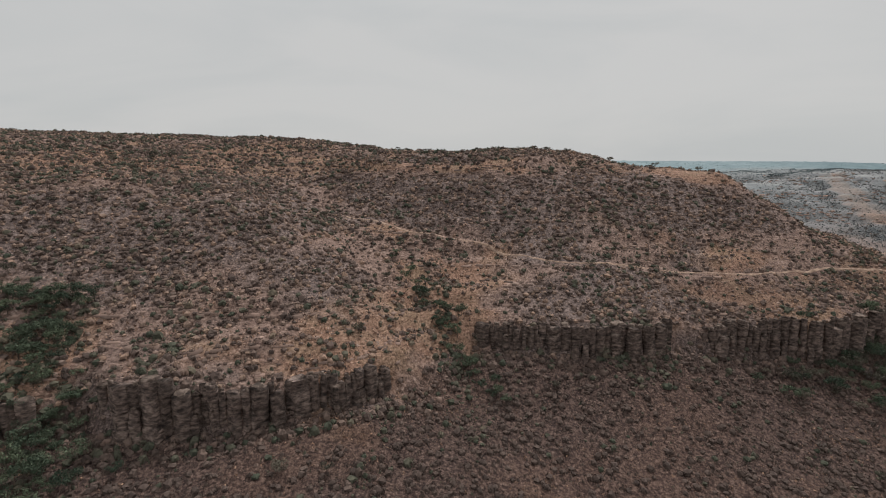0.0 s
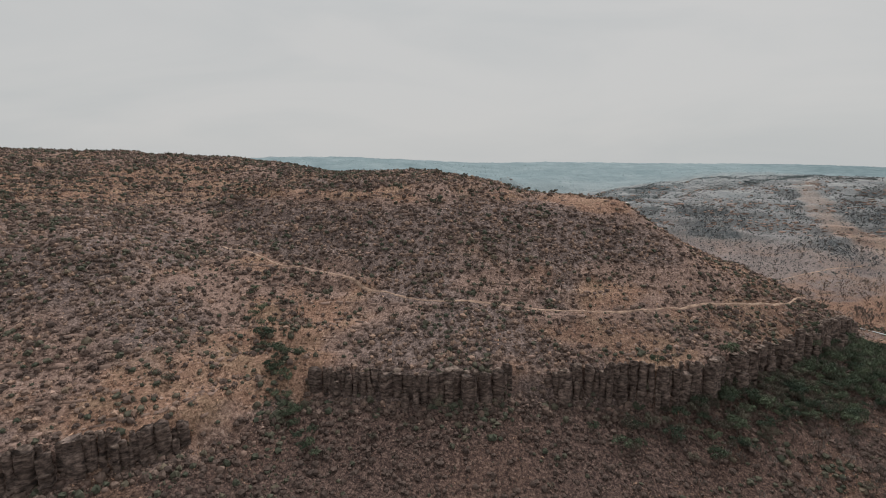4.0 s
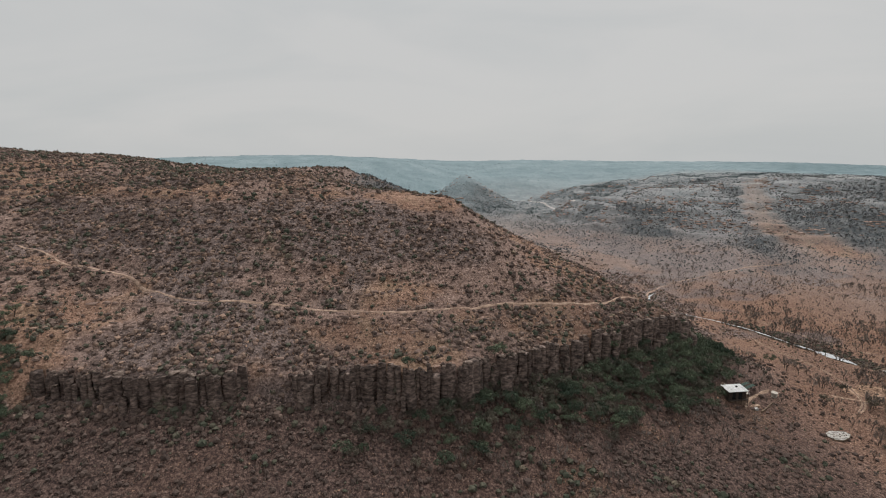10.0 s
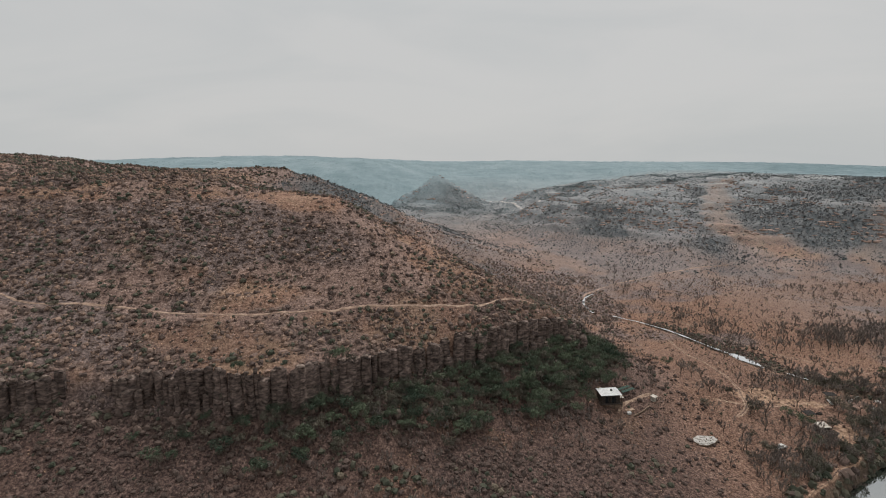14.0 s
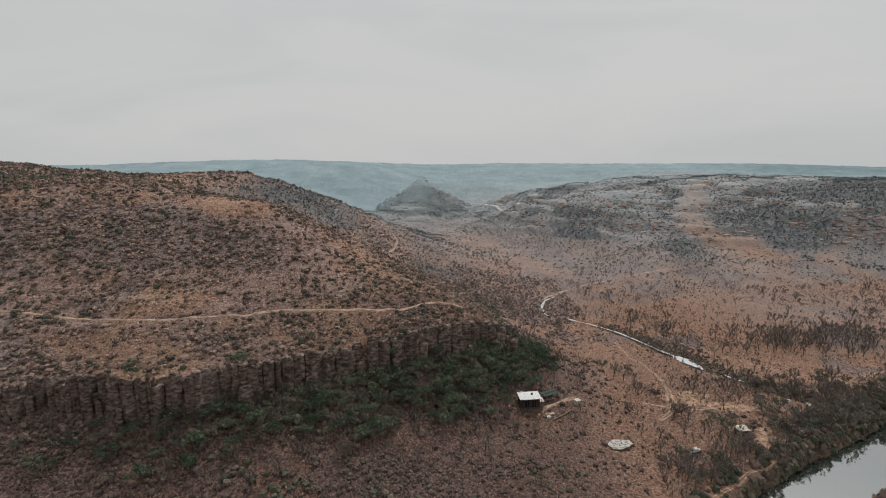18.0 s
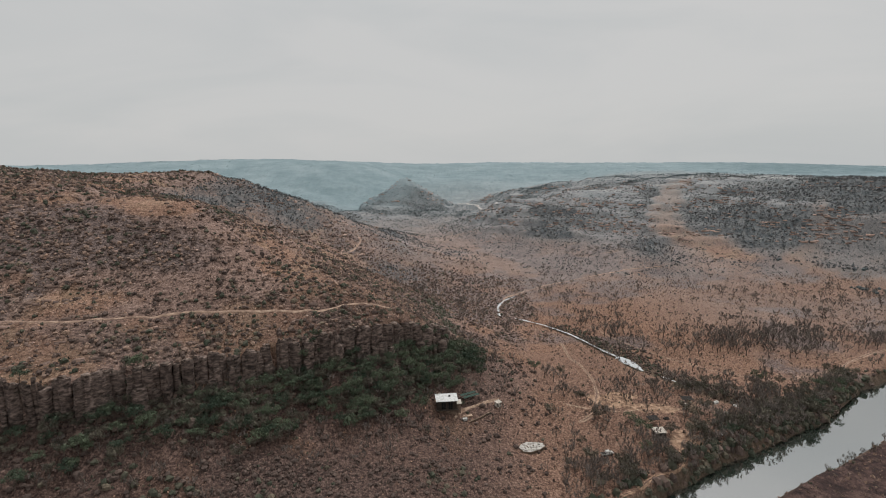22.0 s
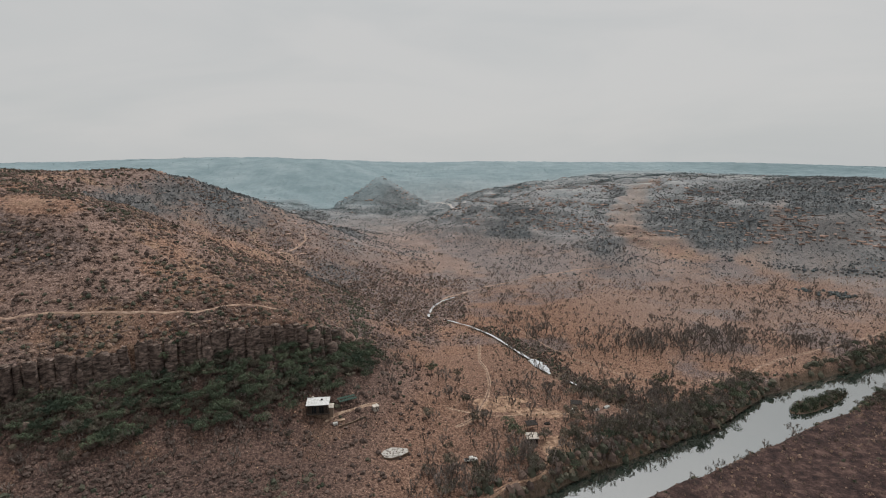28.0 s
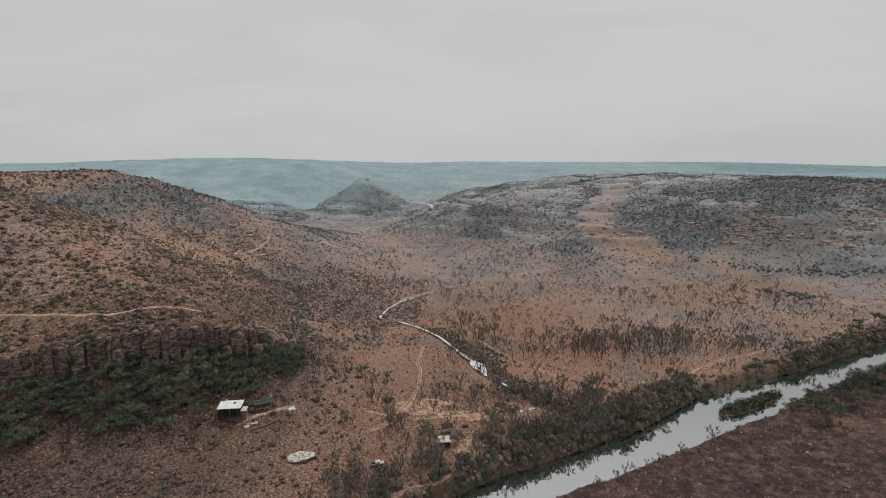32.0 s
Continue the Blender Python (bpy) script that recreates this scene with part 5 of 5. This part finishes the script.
stuff("valley_ledges", plant_mesh("valley_ledges", FLAT, x, y, z, size, size * r.uniform(0.6, 1.2, len(x)), r.uniform(0.1, 0.7, len(x)), M_STONE, r), "pale rock ledges on the valley hills", "stones")


def along_contour(name, x, y, z, long, deep, tall, tone, mat, r):
    """Angular slabs of rock laid along the contours, each a wedge that dips into the slope."""
    sx, sy = ground_z(x + 2, y) - z, ground_z(x, y + 2) - z
    turn = np.arctan2(sx, -sy) + r.uniform(-0.25, 0.25, len(x))
    corner = np.array([(-1, -1, 0.0), (1, -1, 0.0), (1, 1, 0.0), (-1, 1, 0.0), (-0.9, -1.1, 1.0), (0.92, -0.95, 1.0), (0.85, 0.9, 0.85), (-0.95, 0.8, 0.9)])
    quads = np.array([(4, 5, 6, 7), (0, 1, 5, 4), (1, 2, 6, 5), (2, 3, 7, 6), (3, 0, 4, 7)])
    n = len(x)
    c = corner[None] * (1 + r.uniform(-0.22, 0.22, (n, 8, 3)))
    u, v = c[..., 0] * long[:, None], c[..., 1] * deep[:, None]
    ca, sa = np.cos(turn)[:, None], np.sin(turn)[:, None]
    p = np.stack([x[:, None] + u * ca - v * sa, y[:, None] + u * sa + v * ca, z[:, None] - 0.35 + c[..., 2] * (tall + 0.35)[:, None]], -1)
    return raw_mesh(name, p.reshape(-1, 3), (quads[None] + 8 * np.arange(n)[:, None, None]).reshape(-1, 4), mat, np.repeat(tone, 8))


x, y, z, r = scatter(-300, 290, 72, 330, 2.2, lambda x, y, z: ease(40, 48, z) * np.clip(1.1 * ledge_band(x, y, z, 4.5) * ease(-0.3, 0.15, fractal(x, y, 30, 3, 109)) * ease(0.12, 0.3, steep(x, y, z)) + 0.35 * crest(x, y, z), 0, 0.85), 61)
long = 0.5 + 1.5 * r.uniform(0, 1, len(x)) ** 2
stuff("rock_ledges", along_contour("rock_ledges", x, y, z, long, r.uniform(0.35, 0.8, len(x)), r.uniform(0.12, 0.5, len(x)), r.uniform(0, 0.4, len(x)), M_STONE, r), "broken ledges of weathered rock along the contours", "rocks")
x, y, z, r = scatter(-200, 275, 70, 262, 1.5, lambda x, y, z: 0.55 * ease(-11, -7, line_distance(x, y, RIM)[0] + 4 * fractal(x, y, 11, 2, 139)) * ease(-2, -4, line_distance(x, y, RIM)[0]) * ease(24, 28, z), 64)
long = 0.25 + 0.6 * r.uniform(0, 1, len(x)) ** 2.5
stuff("talus_rocks", along_contour("talus_rocks", x, y, z, long, long * r.uniform(0.5, 0.9, len(x)), long * r.uniform(0.6, 1.3, len(x)), r.uniform(0, 0.12, len(x)), M_STONE, r), "fallen blocks of dark rock heaped under the cliffs", "rocks")
x, y, z, r = scatter(-200, 275, 70, 262, 2.3, lambda x, y, z: 0.6 * ease(-13, -8, line_distance(x, y, RIM)[0] + 5 * fractal(x, y, 9, 2, 141)) * ease(-3, -5, line_distance(x, y, RIM)[0]) * ease(24, 28, z), 65)
rad = r.uniform(0.7, 1.9, len(x))
stuff("cliff_foot_bushes", plant_mesh("cliff_foot_bushes", DOME, x, y, z, rad, rad * r.uniform(0.9, 1.4, len(x)), np.where(r.uniform(size=len(x)) < 0.4, r.uniform(0.78, 1.0, len(x)), r.uniform(0.02, 0.35, len(x))), M_SHRUB, r), "dark and olive bushes along the foot of the cliffs", "bushes")
x, y, z, r = scatter(-100, 950, 420, 1060, 4.2, lambda x, y, z: ease(30, 38, z) * np.clip(0.6 * ease(0.25, 0.45, steep(x, y, z)) * (0.4 + 0.6 * ease(250, 320, x)) * ease(-0.25, 0.1, fractal(x, y, 60, 3, 119)), 0, 0.8) * (1 - 0.5 * woodiness(x, y, z)), 62)
long = 1.2 + 3.0 * r.uniform(0, 1, len(x)) ** 2
stuff("terrace_ledges", along_contour("terrace_ledges", x, y, z, long, r.uniform(0.7, 1.5, len(x)), r.uniform(0.3, 1.2, len(x)), r.uniform(0.1, 0.65, len(x)), M_STONE, r), "pale rock steps on the terraces of the valley hills", "rocks")


# ---------------------------------------------------------------- trees
def limb(v, f, a, b, ra, rb, sides=5):
    """A tapered stick from a to b."""
    a, b = Vector(a), Vector(b)
    way = (b - a).normalized()
    side = way.orthogonal().normalized()
    other = way.cross(side)
    start = len(v)
    for p, rr in ((a, ra), (b, rb)):
        for i in range(sides):
            t = 6.2832 * i / sides
            v.append(tuple(p + (side * math.cos(t) + other * math.sin(t)) * rr))
    for i in range(sides):
        j = (i + 1) % sides
        f += [(start + i, start + j, start + sides + j), (start + i, start + sides + j, start + sides + i)]


def tree_meshes(seed, leafy, tall, wide, mat):
    """Trunk with limbs, and the crown: leaf clumps or bare twigs."""
    rng = random.Random(seed)
    v, f, tips = [], [], []
    fork = tall * rng.uniform(0.22, 0.38)
    lean = (rng.uniform(-0.25, 0.25), rng.uniform(-0.25, 0.25), fork)
    limb(v, f, (0, 0, -0.4), lean, 0.035 * tall, 0.026 * tall)
    for i in range(rng.choice((4, 5, 6))):
        a = 6.2832 * (i + rng.uniform(-0.3, 0.3)) / 5
        reach = wide * rng.uniform(0.35, 0.7)
        elbow = (lean[0] + reach * 0.5 * math.cos(a), lean[1] + reach * 0.5 * math.sin(a), fork + (tall - fork) * rng.uniform(0.25, 0.45))
        limb(v, f, lean, elbow, 0.02 * tall, 0.013 * tall, 4)
        for k in range(2):
            b = a + rng.uniform(-0.7, 0.7)
            tip = (elbow[0] + reach * 0.5 * math.cos(b), elbow[1] + reach * 0.5 * math.sin(b), fork + (tall - fork) * rng.uniform(0.5, 0.85))
            limb(v, f, elbow, tip, 0.012 * tall, 0.005 * tall, 3)
            tips.append(tip)
    trunk = raw_mesh("trunk", v, f, M_BARK)
    nr = np.random.RandomState(seed)
    tri = []
    if leafy:
        spots = tips + [(rng.uniform(-0.45, 0.45) * wide, rng.uniform(-0.45, 0.45) * wide, tall * rng.uniform(0.5, 0.9)) for _ in range(6)]
        for s in spots:
            # a rounded lump of leaves, thickest on its upper side
            n = 62
            d = nr.normal(size=(n, 3))
            d[:, 2] = np.abs(d[:, 2]) - 0.35
            d /= np.linalg.norm(d, axis=1)[:, None]
            c = d * nr.uniform(0.75, 1.05, (n, 1)) * np.array((0.24 * wide, 0.24 * wide, 0.16 * tall)) * nr.uniform(0.75, 1.2) + s
            leaf = nr.normal(size=(n, 3, 3)) * 0.045 * wide
            leaf -= 0.7 * (leaf * d[:, None]).sum(-1)[..., None] * d[:, None]
            tri.append(c[:, None] + leaf)
        crown = np.concatenate(tri)
    else:
        for s in tips:
            n = 18
            way = nr.normal(size=(n, 3)) * (0.15 * wide, 0.15 * wide, 0.09 * tall) + (0, 0, 0.17 * tall)
            thin = nr.normal(size=(n, 3)) * 0.020 * tall
            o = np.array(s) - way * 0.25
            tri.append(np.stack([o + thin * 0.6, o - thin * 0.6, o + way + thin * 0.2], 1))
            c = nr.normal(size=(2, 3)) * (0.15 * wide, 0.15 * wide, 0.08 * tall) + s
            tri.append(c[:, None] + nr.normal(size=(2, 3, 3)) * 0.05 * wide)
        crown = np.concatenate(tri)
    return trunk, raw_mesh("crown", crown.reshape(-1, 3), np.arange(crown.shape[0] * 3).reshape(-1, 3), mat)


EVERGREEN = [tree_meshes(100 + i, True, 5.0 + 0.4 * (i % 4), 4.2 + 0.3 * (i % 3), M_LEAF) for i in range(7)]
OLIVE = [tree_meshes(140 + i, True, 4.2 + 0.4 * (i % 4), 3.8 + 0.4 * (i % 3), M_OLIVE) for i in range(6)]
BARE = [tree_meshes(180 + i, False, 4.6 + 0.5 * (i % 4), 2.9 + 0.4 * (i % 3), M_TWIGS) for i in range(8)]


def plant(name, kinds, x, y, z, scale, label, group, rng):
    trunk, crown = rng.choice(kinds)
    ob = tagged(new(name), label, "tree", group)
    ob.matrix_world = Matrix.Translation((x, y, z)) @ Matrix.Rotation(rng.uniform(0, 6.28), 4, "Z") @ Matrix.Diagonal((scale, scale, scale * rng.uniform(0.85, 1.2), 1))
    child("trunk", trunk, ob)
    child("crown", crown, ob)


def grove(name, kinds, spots, low, high, label, group, seed, limit):
    rng = random.Random(seed)
    x, y, z, _ = spots
    order = list(range(len(x)))
    rng.shuffle(order)
    for i in order[:limit]:
        plant(name, kinds, float(x[i]), float(y[i]), float(z[i]), rng.uniform(low, high), label, group, rng)


def clear_of_camp(x, y):
    free = (np.hypot(x - 260, y - 206) > 8) & (np.hypot(x - 270, y - 213) > 6) & (np.hypot(x - 292, y - 190) > 8) & (np.hypot(x - 268, y - 204) > 6)
    for cx, cy in ((344, 200), (346, 209), (377, 227), (383, 229), (391, 228), (382, 220), (353, 213), (369, 228), (320, 189), (366, 224), (330, 226), (350, 222), (352, 195)):
        free = free & (np.hypot(x - cx, y - cy) > 4.2)
    return free


def foot_chance(x, y, z):
    """The wooded strip below the cliff: greenest round its nose, thinning out along the scree."""
    d, _, _ = line_distance(x, y, RIM)
    d = d + 9 * fractal(x, y, 14, 2, 95)
    nose = ease(-30, -14, d) * ease(-1, -3, d) * ease(150, 225, x)
    apron = 0.55 * ease(-26, -8, d) * ease(-1, -3, d) * ease(85, 150, x)
    return np.clip(nose * 0.95 + apron, 0, 0.95) * ease(281, 272, x) * clear_of_camp(x, y) * (y < 262)


def scree_chance(x, y, z):
    d, _, _ = line_distance(x, y, RIM)
    return 0.75 * ease(-62, -30, d + 14 * fractal(x, y, 22, 2, 94)) * ease(-1, -4, d) * ease(90, 190, x) * clear_of_camp(x, y) * (y < 268)


grove("evergreen_tree", EVERGREEN, scatter(90, 290, 140, 265, 2.9, foot_chance, 31), 0.55, 1.1, "dense dark green evergreen tree at the foot of the cliff", "grove under the cliff", 31, 210)
grove("foot_tree", OLIVE, scatter(90, 295, 130, 268, 3.4, foot_chance, 51), 0.4, 0.95, "grey-green bushy tree at the foot of the cliff", "grove under the cliff", 51, 250)
grove("scree_tree", BARE, scatter(80, 300, 120, 270, 3.8, scree_chance, 52), 0.4, 0.8, "grey leafless tree on the scree below the cliff", "leafless trees of the scree", 52, 230)
grove("gully_tree", EVERGREEN, scatter(-135, -66, 78, 137, 3.3, lambda x, y, z: 1.2 * np.exp(-((x + 93 + (y - 105) * 0.6) / 8.5) ** 2), 32), 0.45, 0.95, "dark green tree in the gully", "trees of the gullies", 32, 100)
grove("gully_tree", EVERGREEN, scatter(-18, 26, 132, 186, 2.8, lambda x, y, z: 0.75 * np.exp(-((x - 3 + (y - 150) * 0.6) / 3.5) ** 2), 33), 0.4, 0.75, "dark green bushy tree in the gully", "trees of the gullies", 33, 45)
grove("slope_tree", OLIVE, scatter(-230, 260, 100, 300, 11, lambda x, y, z: 0.22 + 0.5 * greenness(x, y, z) + 0.6 * ease(95, 100, z), 34), 0.3, 0.7, "small olive-green tree on the dry hillside", "trees of the hillside", 34, 230)


def bank_chance(x, y, z):
    rd, half, _ = line_distance(x, y, RIVER, RIVER_HALF)
    far_side = ease(half + 16, half + 9, rd) * ease(half + 0.3, half + 1.5, rd) * (0.55 + 0.45 * ease(-0.1, 0.15, fractal(x, y, 30, 2, 97))) * (1 - 0.85 * ease(462, 472, x) * ease(532, 520, x))
    near_side = ease(-half - 26, -half - 16, rd) * ease(-half - 1.5, -half - 2.5, rd) * ease(488, 505, x)
    return (far_side * 0.9 + near_side) * clear_of_camp(x, y)


grove("riverside_tree", OLIVE + BARE[:4] + EVERGREEN[:1], scatter(310, 470, 130, 270, 2.5, lambda x, y, z: bank_chance(x, y, z) * (0.3 + 0.7 * ease(345, 385, x)), 35), 0.5, 1.1, "leafy olive-green tree leaning over the river bank", "trees along the river", 35, 200)
grove("riverbank_tree", OLIVE + EVERGREEN[:4], scatter(470, 720, 170, 400, 2.8, bank_chance, 45), 0.5, 1.0, "dark leafy tree on the river bank", "trees along the upper river", 45, 240)
grove("bank_tree", BARE, scatter(300, 560, 130, 330, 3.4, lambda x, y, z: np.clip(2.2 * bank_chance(x + 2, y - 4, z) * (x < 470), 0, 0.7), 53), 0.5, 0.95, "grey leafless tree in the thicket along the river", "leafless trees along the river", 53, 240)
grove("bank_sapling", BARE, scatter(370, 492, 150, 260, 2.6, lambda x, y, z: 0.5 * ease(-line_distance(x, y, RIVER, RIVER_HALF)[1] - 4.5, -line_distance(x, y, RIVER, RIVER_HALF)[1] - 3, line_distance(x, y, RIVER)[0]) * (line_distance(x, y, RIVER)[0] < 0) * ease(-0.1, 0.2, fractal(x, y, 14, 2, 115)), 54), 0.3, 0.6, "small leafless bush at the water's edge", "saplings on the burnt bank", 54, 18)
grove("camp_tree", OLIVE + BARE[:2] + EVERGREEN[:1], scatter(305, 440, 165, 255, 5.0, lambda x, y, z: (0.25 + 0.5 * ease(352, 372, x)) * (line_distance(x, y, RIVER)[0] > 0) * clear_of_camp(x, y) * ease(5, 9, np.hypot(x - 328, (y - 222) * 1.4)), 36), 0.6, 1.2, "dark bushy tree in the river camp", "trees of the camp", 36, 80)
grove("camp_thicket_tree", BARE, scatter(308, 420, 168, 248, 4.2, lambda x, y, z: (0.3 + 0.4 * ease(350, 375, x)) * (line_distance(x, y, RIVER)[0] > 0) * clear_of_camp(x, y) * ease(4, 8, np.hypot(x - 328, (y - 222) * 1.4)), 56), 0.6, 1.2, "grey leafless tree among the tents of the camp", "leafless trees of the camp", 56, 160)

grove("slab_tree", BARE, scatter(292, 335, 168, 192, 2.6, lambda x, y, z: (0.7 * blob(x, y, 311, 180, 16, 7) + 0.4 * blob(x, y, 322, 191, 9, 5)) * clear_of_camp(x, y) * (line_distance(x, y, RIVER)[0] > 14), 57), 0.5, 0.95, "grey leafless tree in the thicket below the slab", "leafless trees below the slab", 57, 45)


def thicket_chance(x, y, z):
    dense = blob(x, y, 422, 306, 26, 16) + 0.9 * blob(x, y, 470, 312, 40, 20) + 0.9 * blob(x, y, 511, 353, 14, 6) + 0.7 * blob(x, y, 362, 335, 14, 32) + 0.9 * blob(x, y, 395, 238, 26, 16) + 0.5 * blob(x, y, 530, 305, 40, 14)
    return np.clip(0.85 * dense * (1 + fractal(x, y, 16, 2, 99)), 0, 0.9) * clear_of_camp(x, y)


def flat_chance(x, y, z):
    return np.clip(0.26 + 0.9 * fractal(x, y, 45, 3, 98) - 0.45 * blob(x, y, 430, 365, 50, 30), 0.02, 0.85) * clear_of_camp(x, y)


grove("thicket_tree", BARE, scatter(330, 620, 205, 390, 3.6, thicket_chance, 37), 0.8, 1.5, "grey leafless tree in the thicket on the flats", "leafless thicket of the valley", 37, 300)
grove("leafless_tree", BARE, scatter(270, 640, 200, 440, 8.0, flat_chance, 39), 0.6, 1.25, "grey leafless tree on the dry grass flats", "leafless trees of the valley", 39, 250)
x, y, z, r = scatter(596, 640, 402, 432, 3.0, lambda x, y, z: blob(x, y, 608, 425, 4, 4) + blob(x, y, 627, 413, 9, 6), 46)
rad = r.uniform(1.3, 2.6, len(x))
stuff("meadow_bushes", plant_mesh("meadow_bushes", DOME, x, y, z, rad, rad * 1.2, r.uniform(0.85, 1, len(x)), M_FARSHRUB, r), "dark evergreen bushes alone on the far meadow", "bushes")
far_spots = scatter(235, 760, 330, 560, 8.5, lambda x, y, z: np.clip(0.22 + 0.9 * fractal(x, y, 60, 3, 133), 0.02, 0.6) * (z < 30), 38)
trunk_v, trunk_f, crown_v = [], [], []
rs = random.Random(38)
for tx, ty, tz in zip(*(a.tolist() for a in far_spots[:3])):
    s, a = rs.uniform(0.5, 1.0), rs.uniform(0, 6.28)
    trunk, crown = rs.choice(BARE)
    m = np.array(Matrix.Rotation(a, 3, "Z")) * s
    for me, out in ((trunk, trunk_v), (crown, crown_v)):
        co = np.empty(len(me.vertices) * 3, np.float32)
        me.vertices.foreach_get("co", co)
        out.append(co.reshape(-1, 3) @ m.T + (tx, ty, tz))
    fa = np.empty(len(trunk.polygons) * 3, np.int32)
    trunk.polygons.foreach_get("vertices", fa)
    trunk_f.append(fa.reshape(-1, 3) + sum(len(q) for q in trunk_v[:-1]))
wood = tagged(new("far_leafless_trees"), "grey leafless trees scattered far over the valley", "trees", kind="stuff")
child("trunks", raw_mesh("trunks", np.concatenate(trunk_v), np.concatenate(trunk_f), M_BARK), wood)
crowns = np.concatenate(crown_v)
child("crowns", raw_mesh("crowns", crowns, np.arange(len(crowns)).reshape(-1, 3), M_TWIGS), wood)

x, y, z, r = scatter(300, 420, 215, 345, 1.5, lambda x, y, z: 0.9 * ease(8, 3, np.abs(line_distance(x, y, STREAM)[0] - 5.5)) + 0.9 * blob(x, y, 371, 296, 7, 14) * ease(340, 310, y) * (np.abs(line_distance(x, y, STREAM)[0]) > 1.6), 44)
rad = r.uniform(0.5, 1.3, len(x))
stuff("stream_bushes", plant_mesh("stream_bushes", DOME, x, y, z, rad, rad * r.uniform(0.7, 1.3, len(x)), np.where(r.uniform(size=len(x)) < 0.6, r.uniform(0, 0.2, len(x)), r.uniform(0.8, 1, len(x))), M_SHRUB, r), "dark bushes crowding the stream bed", "bushes")

# reeds on the island and along the water's edge
ISLE = leaf_cloud(tr, 40, 0.16, 0.9)
x, y, z, r = scatter(455, 530, 225, 270, 1.5, lambda x, y, z: 1.0 * (z < 1.6) * (np.hypot((x - 491) * 0.895 + (y - 247) * 0.447, ((y - 247) * 0.895 - (x - 491) * 0.447) * 6.0) < 30), 41, 0.0)
rad = r.uniform(1.0, 2.2, len(x))
stuff("island_reeds", plant_mesh("island_reeds", ISLE, x, y, z, rad, rad * r.uniform(1.1, 2.0, len(x)), r.uniform(0, 1.0, len(x)), M_ISLE, r), "green reeds and bushes covering the river island", "reeds")

grove("island_tree", OLIVE + EVERGREEN[:3], scatter(462, 520, 230, 264, 3.0, lambda x, y, z: 0.8 * (np.hypot((x - 491) * 0.895 + (y - 247) * 0.447, ((y - 247) * 0.895 - (x - 491) * 0.447) * 7.0) < 25), 47, -0.5), 0.3, 0.62, "small dark green tree on the river island", "trees of the island", 47, 22)


def edge_chance(x, y, z):
    rd, half, _ = line_distance(x, y, RIVER, RIVER_HALF)
    return ease(half + 8, half + 4, np.abs(rd)) * np.where(rd > 0, 0.9 - 0.75 * ease(462, 472, x) * ease(532, 520, x), 0.02 + 0.9 * ease(485, 500, x))


x, y, z, r = scatter(290, 720, 120, 400, 1.7, edge_chance, 42, 0.05)
rad = np.where(line_distance(x, y, RIVER)[0] > 0, 1.5, 0.9) * r.uniform(0.6, 1.7, len(x))
stuff("bank_bushes", plant_mesh("bank_bushes", DOME, x, y, z, rad, rad * r.uniform(0.8, 1.6, len(x)), np.where(r.uniform(size=len(x)) < 0.35, r.uniform(0, 0.3, len(x)), r.uniform(0.75, 1.0, len(x))), M_SHRUB, r), "dark bushes and reeds along the river's edge", "bushes")

# the dark belt of trees under the far hill
x, y, z, r = scatter(560, 800, 420, 520, 3.6, lambda x, y, z: 0.7 * ease(8, 2, np.abs(5 * fractal(x, y, 20, 2, 117) + line_distance(x, y, [(585, 503), (624, 484), (661, 468), (694, 453), (760, 440)])[0])), 43)
rad = r.uniform(0.9, 2.4, len(x))
stuff("tree_belt", plant_mesh("tree_belt", DOME, x, y, z, rad, rad * 1.2, r.uniform(0.0, 1.0, len(x)), M_FARSHRUB, r), "dark belt of trees along the foot of the far hill", "trees")
